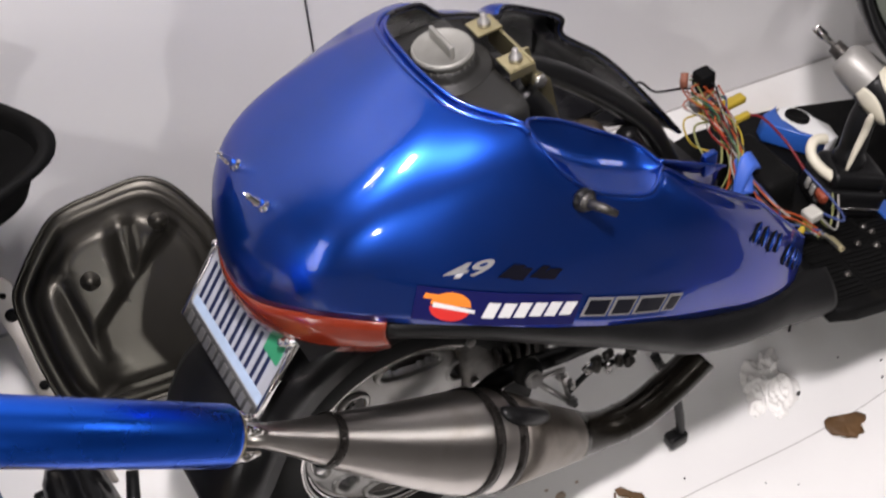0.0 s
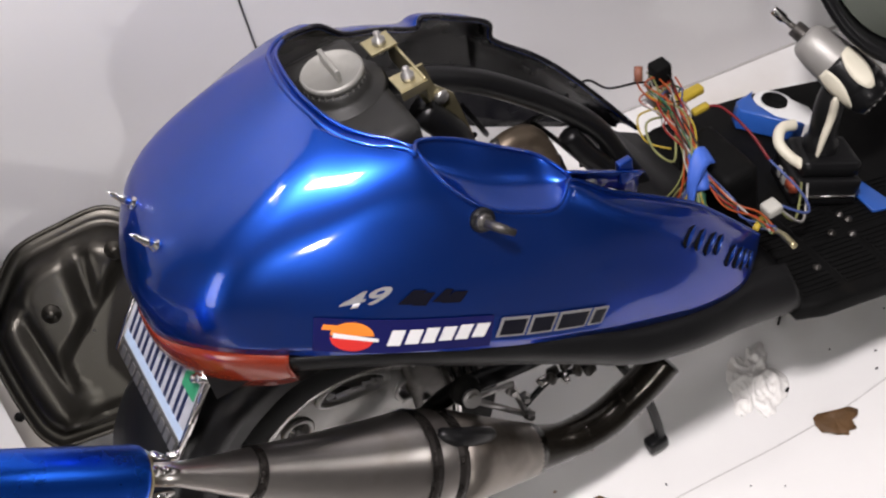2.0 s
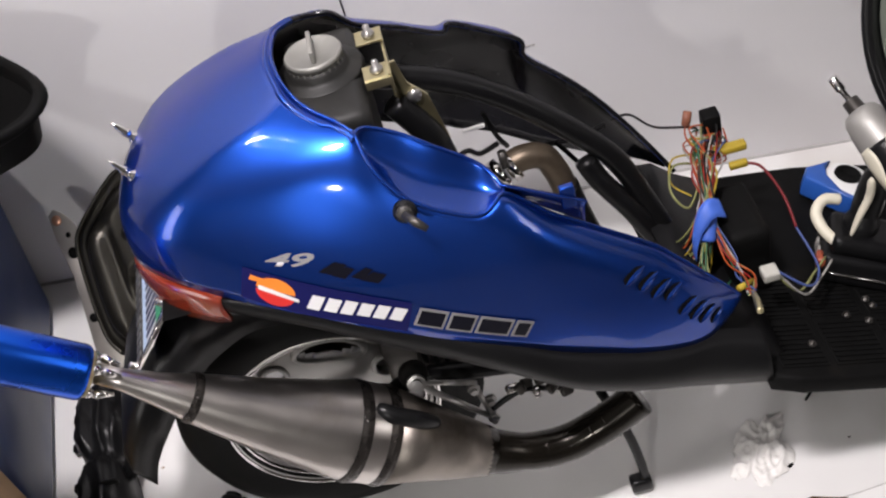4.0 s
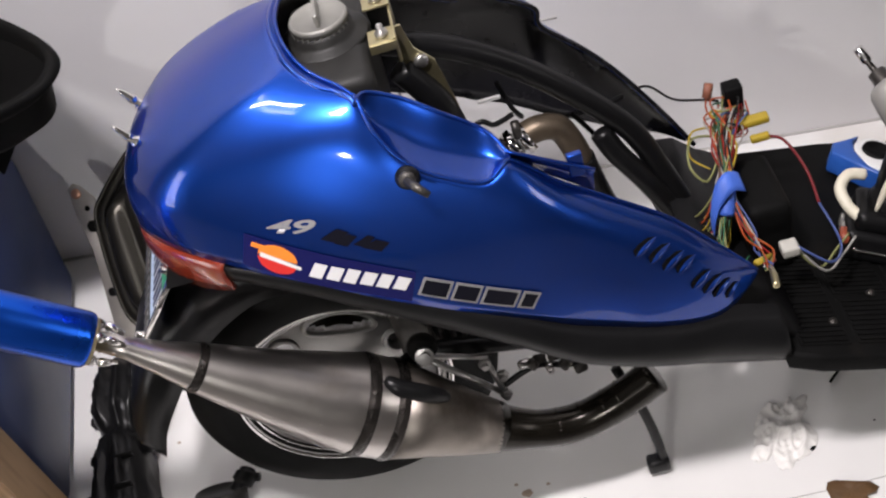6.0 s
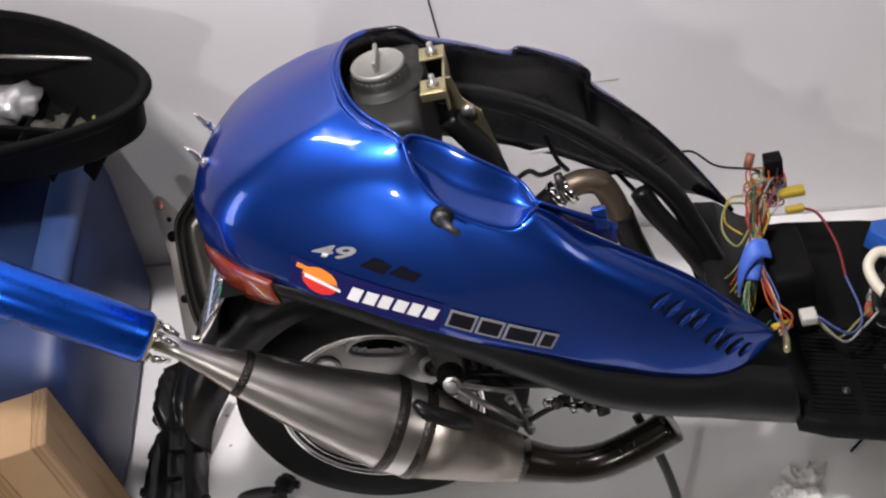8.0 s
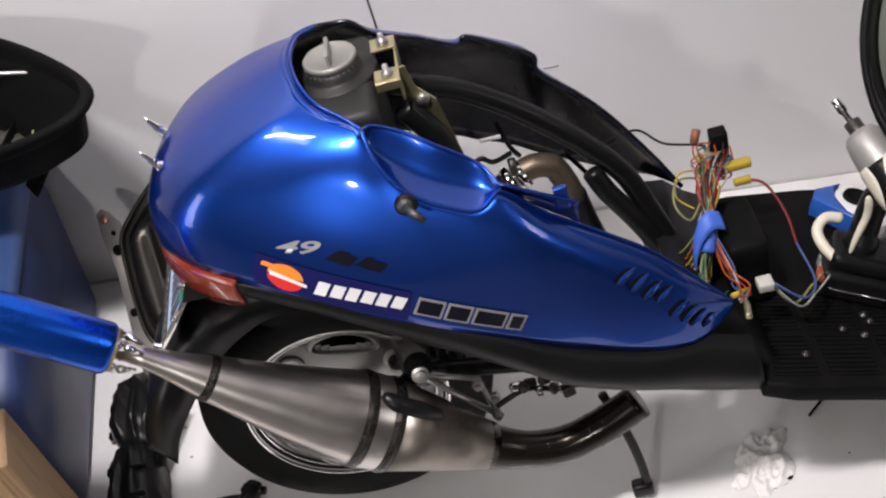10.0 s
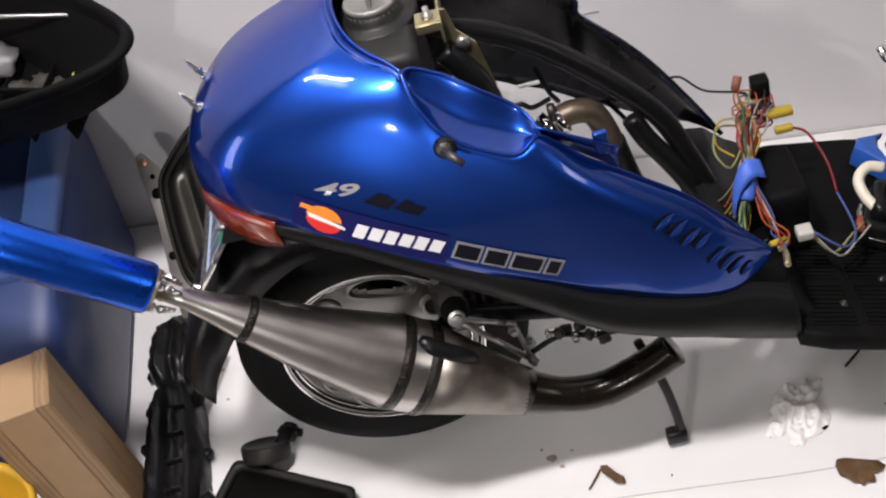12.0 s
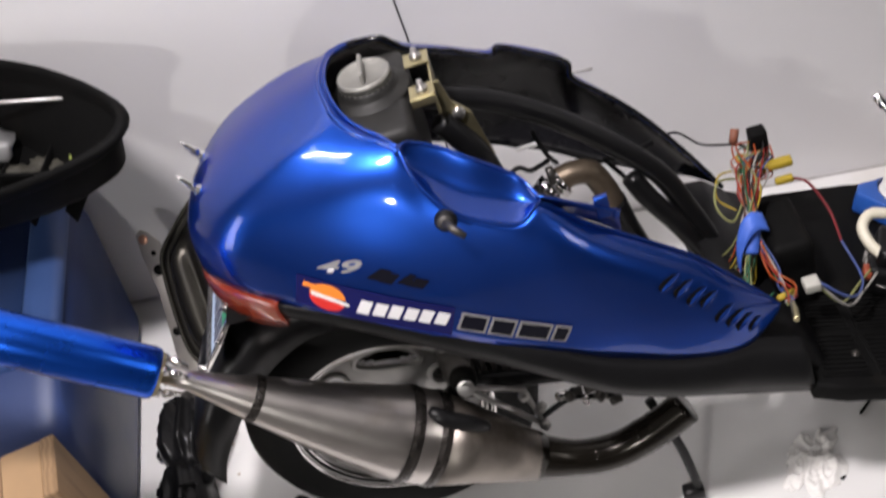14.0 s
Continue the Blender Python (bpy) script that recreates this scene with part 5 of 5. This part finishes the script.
part("strut", tube([(0.036, -0.175, 0.04), (0.060, -0.125, 0.065), (0.078, -0.085, 0.085)], [0.012, 0.010, 0.009], 10), M_BLACK, fender)
part("strut", tube([(0.040, -0.36, 0.03), (0.068, -0.345, 0.035)], 0.011, 10), M_BLACK, fender)

# round rubber foot with knuckle
foot = thing("rubber_foot", "round black rubber foot with a knuckle joint", "rubber foot", pose(-0.404, -0.558, 0.027, -42, 0, 0))
part("disc", lathe([(0.034, 0.0), (0.037, 0.003), (0.038, 0.022), (0.036, 0.026), (0.033, 0.0265), (0.031, 0.024), (0.001, 0.024)], 32), M_TRAY, foot)
part("knuckle", tube(spline([(0.020, 0.010, 0.018), (0.028, 0.016, 0.028), (0.034, 0.022, 0.036), (0.036, 0.028, 0.042)]), [0.012] * 6 + [0.016] * 8 + [0.012] * 5, 14), M_BLACK, foot)
part("knuckle_bolt", tube([(0.034, 0.022, 0.034), (0.054, 0.018, 0.032)], 0.007, 8), M_BLACK, foot)

# shallow black tray on the floor
tray_t = thing("black_tray", "shallow black plastic tray on the floor", "tray", pose(-0.385, -0.675, 0.0, 0, 0, -19))
rows = [rounded(-0.10, -0.085, 0.10, 0.085, 0.001, 0.012), rounded(-0.108, -0.092, 0.108, 0.092, 0.030, 0.014), rounded(-0.100, -0.084, 0.100, 0.084, 0.030, 0.012), rounded(-0.094, -0.078, 0.094, 0.078, 0.022, 0.010)]
bmr = loft_z(rows)
bmr.verts.ensure_lookup_table()
nn = len(rows[0])
bmr.faces.new([bmr.verts[i] for i in range(nn)][::-1])
bmr.faces.new([bmr.verts[i] for i in range(3 * nn, 4 * nn)])
part("tray_body", bmr, M_TRAY, tray_t)

# crumpled clear plastic on the floor
tw = bmesh.new()
bmesh.ops.create_grid(tw, x_segments=80, y_segments=80, size=0.5)


def fold(q, seed):
    """A sharp crease pattern between 0 and 1."""
    return (1 - abs(noise.noise(q + Vector((seed, seed * 0.7, 0.3)))) * 2.2) ** 2


for v in list(tw.verts):
    x, y = v.co.x * 2, v.co.y * 2
    rr = max(1e-6, math.hypot(x, y))
    ang = math.atan2(y, x)
    edge = 0.66 + 0.42 * noise.noise(Vector((math.cos(ang) * 1.6, math.sin(ang) * 1.6, 4))) + 0.10 * noise.noise(Vector((math.cos(ang) * 5, math.sin(ang) * 5, 9)))
    k = min(1.0, edge / rr)
    q = Vector((x * k * 1.9 + y * 0.5, y * k * 2.6, 1.0))
    h = max(0.0, 1 - (rr * k / edge) ** 2)
    z = 0.0008 + h ** 0.6 * (0.003 + 0.010 * fold(q * 0.8, 3) + 0.006 * fold(q * 1.7, 8) + 0.0025 * fold(q * 3.5, 5))
    v.co = Vector((x * k * 0.056, y * k * 0.094, z))
bmesh.ops.remove_doubles(tw, verts=tw.verts[:], dist=0.0003)
towel = tagged(part("crumpled_plastic", tw, M_TOWEL), "crumpled translucent white plastic bag on the floor", "plastic bag")
towel.matrix_world = pose(0.380, -0.543, 0.0, 0, 0, -28)


def leaf(name, outline, o, turn, curl, material, label):
    bml2 = bmesh.new()
    c = bml2.verts.new((0, 0, 0.004))
    ring1 = [bml2.verts.new((x * 0.55, y * 0.55, 0.004 + curl * 0.3 * math.sin(3 * k))) for k, (x, y) in enumerate(outline)]
    ring2 = [bml2.verts.new((x, y, 0.002 + curl * abs(math.sin(2.1 * k)))) for k, (x, y) in enumerate(outline)]
    n = len(outline)
    for k in range(n):
        bml2.faces.new((c, ring1[k], ring1[(k + 1) % n]))
        bml2.faces.new((ring1[k], ring2[k], ring2[(k + 1) % n], ring1[(k + 1) % n]))
    ob = part(name, bml2, material, None, "", True)
    thicken(ob, 0.0006)
    ob.matrix_world = pose(o[0], o[1], 0.0, 0, 0, turn)
    return tagged(ob, label, "leaf")


L1 = [(0.036, 0.006), (0.030, -0.004), (0.020, -0.008), (0.022, -0.020), (0.010, -0.022), (0.006, -0.028), (0.000, -0.022), (-0.006, -0.024), (-0.014, -0.018), (-0.024, -0.012), (-0.030, 0.000), (-0.028, 0.010), (-0.018, 0.016), (-0.004, 0.013), (0.010, 0.012), (0.026, 0.014)]
leaf("dry_leaf", L1, (0.450, -0.645), -8, 0.006, M_LEAF, "curled brown dry leaf on the floor")
L2 = [(0.022, -0.010), (0.010, -0.014), (-0.002, -0.006), (-0.014, 0.004), (-0.018, 0.012), (-0.008, 0.014), (0.006, 0.006), (0.018, -0.002)]
leaf("dry_leaf", L2, (0.116, -0.624), -10, 0.008, M_LEAF, "small folded brown leaf beside a twig")
tagged(part("twig", tube(spline([(0.100, -0.612, 0.003), (0.094, -0.625, 0.004), (0.083, -0.643, 0.003)]), 0.0016, 6), M_LEAF), "short thin dark twig on the floor", "twig")
tagged(part("dark_sliver", tube([(0.492, -0.445, 0.003), (0.462, -0.478, 0.003)], 0.002, 5), M_MATT), "thin black plastic sliver on the floor", "sliver")
rnd = random.Random(8)
spots = [(0.417, -0.576), (0.545, -0.60), (0.56, -0.575), (0.505, -0.545), (0.30, -0.68), (0.20, -0.63), (-0.05, -0.68), (-0.20, -0.66), (0.61, -0.52), (-0.02, -0.74), (-0.28, -0.66), (0.34, -0.70)]
for x, y in spots:
    c = bmesh.new()
    bmesh.ops.create_icosphere(c, subdivisions=1, radius=1.0)
    s = 0.006 if (x, y) == spots[0] else rnd.uniform(0.0015, 0.003)
    for v in c.verts:
        v.co = Vector((v.co.x * s, v.co.y * s * 0.6, v.co.z * s * 0.5 + s * 0.3)) * (1 + 0.5 * noise.noise(v.co * 2 + Vector((x * 50, 0, 0))))
    ob = tagged(part("dirt_crumb", c, M_MATT, None, "", False), "small dark crumb of dirt on the floor", "crumb", "crumbs on the floor")
    ob.matrix_world = pose(x, y, 0.0, 0, 0, rnd.uniform(0, 180))

# floor joint and stains
tagged(part("floor_joint", tube(spline([(-1.6, -0.80, 0.0), (0.0, -0.668, 0.0), (0.43, -0.638, 0.0), (0.75, -0.585, 0.0), (2.4, -0.33, 0.0)]), 0.0011, 4), M_GROOVE), "thin grey joint line in the floor", "floor joint", kind="structure")
for k, (x, y, s) in enumerate(((0.03, -0.585, 0.008), (0.045, -0.600, 0.004), (0.015, -0.570, 0.003), (0.06, -0.575, 0.003), (-0.52, -0.36, 0.004), (-0.50, -0.42, 0.003))):
    pts = [(math.cos(2 * math.pi * i / 14) * s * (1 + 0.5 * noise.noise(Vector((i * 1.7, k, 0)))), math.sin(2 * math.pi * i / 14) * s * 0.7 * (1 + 0.5 * noise.noise(Vector((i * 1.7, k, 9))))) for i in range(14)]
    tagged(part("floor_stain", prism(pts, 0.0003, 0.0007, 0.0, Matrix.Translation((x, y, 0))), M_STAIN), "faint brown stain on the floor", "stain", kind="structure")

# impact driver standing on the floorboard
def bike(u, v, w):
    return BIKE @ Vector((u, v, w))


drill = thing("impact_driver", "cream and black cordless impact driver standing on its battery", "power tool", BIKE)
TIP, AX = Vector((0.724, 0.085, 0.208)), Vector((0.30, -0.80, -0.52)).normalized()
dm = frame_of(TIP, AX, (0, -0.5, 0.85)) @ Matrix.Diagonal((0.95, 0.95, 0.95, 1.0))
part("driver_bit", lathe([(0.0065, 0.0), (0.007, 0.004), (0.007, 0.020), (0.0055, 0.022), (0.0042, 0.024), (0.0042, 0.042)], 14, dm), M_CHROME, drill, "chrome socket bit")
part("chuck", lathe([(0.010, 0.038), (0.0115, 0.040), (0.012, 0.053), (0.014, 0.056)], 18, dm), M_DARKMETAL, drill)
part("gear_case", lathe([(0.014, 0.055), (0.021, 0.058), (0.026, 0.066), (0.029, 0.082), (0.031, 0.102), (0.0315, 0.118), (0.0315, 0.124)], 28, dm), M_DRILLGREY, drill, "grey cast gear case")
part("motor_housing", lathe([(0.0312, 0.108), (0.0322, 0.114), (0.0328, 0.148), (0.0318, 0.158)], 28, dm), M_BLACK, drill, "black motor housing")


def swoosh(a0, a1, z0, z1, skew, r, name, material):
    """A raised curved panel on the round housing, between angles and along its length."""
    rows = []
    for k in range(9):
        t = k / 8
        half = math.sin(math.pi * (0.12 + 0.80 * t)) ** 0.6
        mid, sp = a0 + (a1 - a0) * 0.5 + skew * (t - 0.5), (a1 - a0) * 0.5 * half
        rows.append([(r * math.cos(math.radians(mid + sp * q)), r * math.sin(math.radians(mid + sp * q)), z0 + (z1 - z0) * t + (0.004 * (1 - q * q) if k == 8 else 0)) for q in (-1, -0.6, -0.2, 0.2, 0.6, 1)])
    bs = grid(rows)
    bs.transform(dm)
    ob = part(name, bs, material, drill, "cream housing panel")
    thicken(ob, 0.0012, offset=0)
    return ob


for a0 in (5, 82, 185, 268):
    swoosh(a0 - 26, a0 + 26, 0.106, 0.162, 22, 0.0338, "cream_panel", M_DRILLWHITE)
endcap = part("end_cap", lathe([(0.0310, 0.154), (0.0318, 0.158), (0.0310, 0.174), (0.027, 0.183), (0.012, 0.186), (0.001, 0.186)], 28, dm), M_BLACK, drill, "black vented end cap")
for k in range(14):
    a = 2 * math.pi * k / 14
    part("vent_mark", box(-0.0012, -0.003, 0.0, 0.0012, 0.003, 0.002, 0, 1, dm @ Matrix.Translation((0.0225 * math.cos(a), 0.0225 * math.sin(a), 0.1835)) @ pose(0, 0, 0, 0, 0, math.degrees(a) + 90)), M_DRILLGREY, endcap)
HB = TIP + AX * 0.125
part("grip", tube(spline([HB + Vector((0.002, 0.006, -0.012)), Vector((0.740, -0.012, 0.105)), Vector((0.722, -0.020, 0.062)), Vector((0.712, -0.024, 0.036))]), [0.023] * 4 + [0.0185] * 9 + [0.023] * 6, 16), M_BLACK, drill, "black rubber grip")
part("grip_stripe", tube(spline([Vector((0.722, -0.040, 0.142)), Vector((0.722, -0.036, 0.110)), Vector((0.708, -0.038, 0.080)), Vector((0.697, -0.040, 0.054))]), [0.002, 0.0035, 0.005, 0.0055, 0.0055, 0.0055, 0.0055, 0.0055, 0.005, 0.005, 0.005, 0.0045, 0.0045, 0.004, 0.004, 0.0035, 0.003, 0.0025, 0.002], 8), M_DRILLWHITE, drill, "cream stripe")
base_m = FB @ Matrix.Translation((0.172, -0.014, 0.003)) @ pose(0, 0, 0, 0, 0, -20)
part("battery", box(-0.046, -0.040, 0.0, 0.046, 0.040, 0.042, 0.010, 3, base_m), M_BLACK, drill, "black battery pack")
part("battery_top", box(-0.040, -0.033, 0.040, 0.042, 0.033, 0.066, 0.012, 3, base_m), M_BLACK, drill)
part("battery_shoulder", tube(spline([(0.706, 0.012, 0.068), (0.684, 0.014, 0.074), (0.668, 0.000, 0.068), (0.670, -0.022, 0.056), (0.684, -0.042, 0.042)]), [0.003] + [0.0075] * 23 + [0.004], 10), M_DRILLWHITE, drill, "cream curved shoulder")
part("battery_band", tube([base_m @ Vector(q) for q in ((0.046, -0.02, 0.018), (0.040, -0.041, 0.018), (-0.030, -0.041, 0.018), (-0.047, -0.03, 0.018))], 0.002, 6), M_CHROME, drill)
part("battery_catch", box(-0.053, -0.040, 0.022, -0.040, -0.018, 0.036, 0.005, 2, base_m), M_CATCH, drill, "reddish battery catch")
for k in range(3):
    part("battery_slot", box(-0.049, -0.026 + 0.016 * k, 0.014, -0.045, -0.016 + 0.016 * k, 0.030, 0.001, 1, base_m), M_DRILLGREY, drill)

charger = thing("tape_reel", "white and blue plastic tape dispenser with a dark disc at its hub", "tape dispenser", BIKE @ FB @ Matrix.Translation((0.232, 0.143, 0.002)))
drop = [(0.030 * math.cos(math.radians(a)), 0.030 * math.sin(math.radians(a))) for a in range(-10, 200, 15)] + [(-0.024, -0.035), (0.004, -0.066), (0.030, -0.060), (0.040, -0.030)]
part("reel_body", prism(drop, 0.0, 0.030, 0.003), M_WHITEPL, charger)
part("blue_side", prism([(-0.066, -0.004), (-0.056, 0.018), (-0.030, 0.026), (-0.012, 0.033), (-0.026, 0.020), (-0.032, 0.0), (-0.026, -0.034), (0.002, -0.064), (-0.020, -0.052)], 0.001, 0.033, 0.003), M_BLUEPL, charger, "blue side piece")
# The hub is not open; a dark disc supplies the hole's shade.
part("hub_shade_disc", lathe([(0.0195, 0.029), (0.0185, 0.034), (0.0135, 0.034), (0.0125, 0.0315), (0.001, 0.0312)], 24), M_MATT, charger, "dark disc in place of a shaded hub hole")
strip = thing("blue_strip", "short flat blue plastic strip lying on the floorboard", "plastic strip", BIKE @ FB @ Matrix.Translation((0.233, -0.052, 0.0035)) @ pose(0, 0, 0, 0, 0, -88))
part("strip_body", prism([(-0.040, -0.010), (0.036, -0.020), (0.042, 0.020), (-0.038, 0.012)], 0.0, 0.004, 0.001), M_BLUEPL, strip)

# black headlamp fairing at the front with its reflector
fairing = thing("headlamp_fairing", "black headlamp fairing with a pale-toned reflector inside", "fairing", look((0.690, -0.325, 0.548), (0.30, -1.45, 1.40)) @ Matrix.Scale(0.93, 4))
fm = Matrix.Diagonal((0.82, 1.15, 1.0, 1.0))
part("fairing_rim", lathe([(0.150, 0.07), (0.172, 0.03), (0.178, -0.004), (0.176, -0.012), (0.168, -0.014), (0.160, -0.008), (0.153, 0.010), (0.140, 0.05), (0.08, 0.085), (0.001, 0.09)], 56, fm), M_BLACK, fairing)
# The bowl's pale reflection comes from its colour.
part("reflector", lathe([(0.150, 0.006), (0.136, 0.034), (0.105, 0.056), (0.06, 0.070), (0.001, 0.076)], 48, fm), M_REFLECTION, fairing, "reflector with a pale reflection put into its colour")
part("bulb_plug", lathe([(0.02, 0.07), (0.02, 0.05), (0.012, 0.04), (0.001, 0.038)], 16), M_WHITEPL, fairing, "white bulb plug")
col = part("steering_column", tube([(0.0, 0.0, 0.06), (0.02, -0.05, 0.12)], 0.03, 12), M_BLACK, fairing)
stem = tagged(part("steering_tube", tube(spline([(0.73, -0.29, 0.50), (0.77, -0.25, 0.30), (0.84, -0.26, 0.0)]), 0.028, 14), M_BLACK), "black steering tube propping up the fairing", "steering tube")

# black leg shield lying ahead of the floorboard
shield = thing("leg_shield", "black plastic leg shield lying on the floor", "leg shield", pose(0.0, 0.0, 0.0))
rows = []
for x, z in ((0.612, 0.004), (0.622, 0.045), (0.650, 0.075), (0.74, 0.09), (0.90, 0.09), (1.05, 0.05)):
    rows.append([Vector((x + 0.045 * (k / 6), -0.585 + 0.15 * k / 6, max(0.004, z + 0.015 * math.sin(k / 6 * math.pi)))) for k in range(7)])
thicken(part("shield_panel", grid(rows), M_BLACK, shield), 0.004)
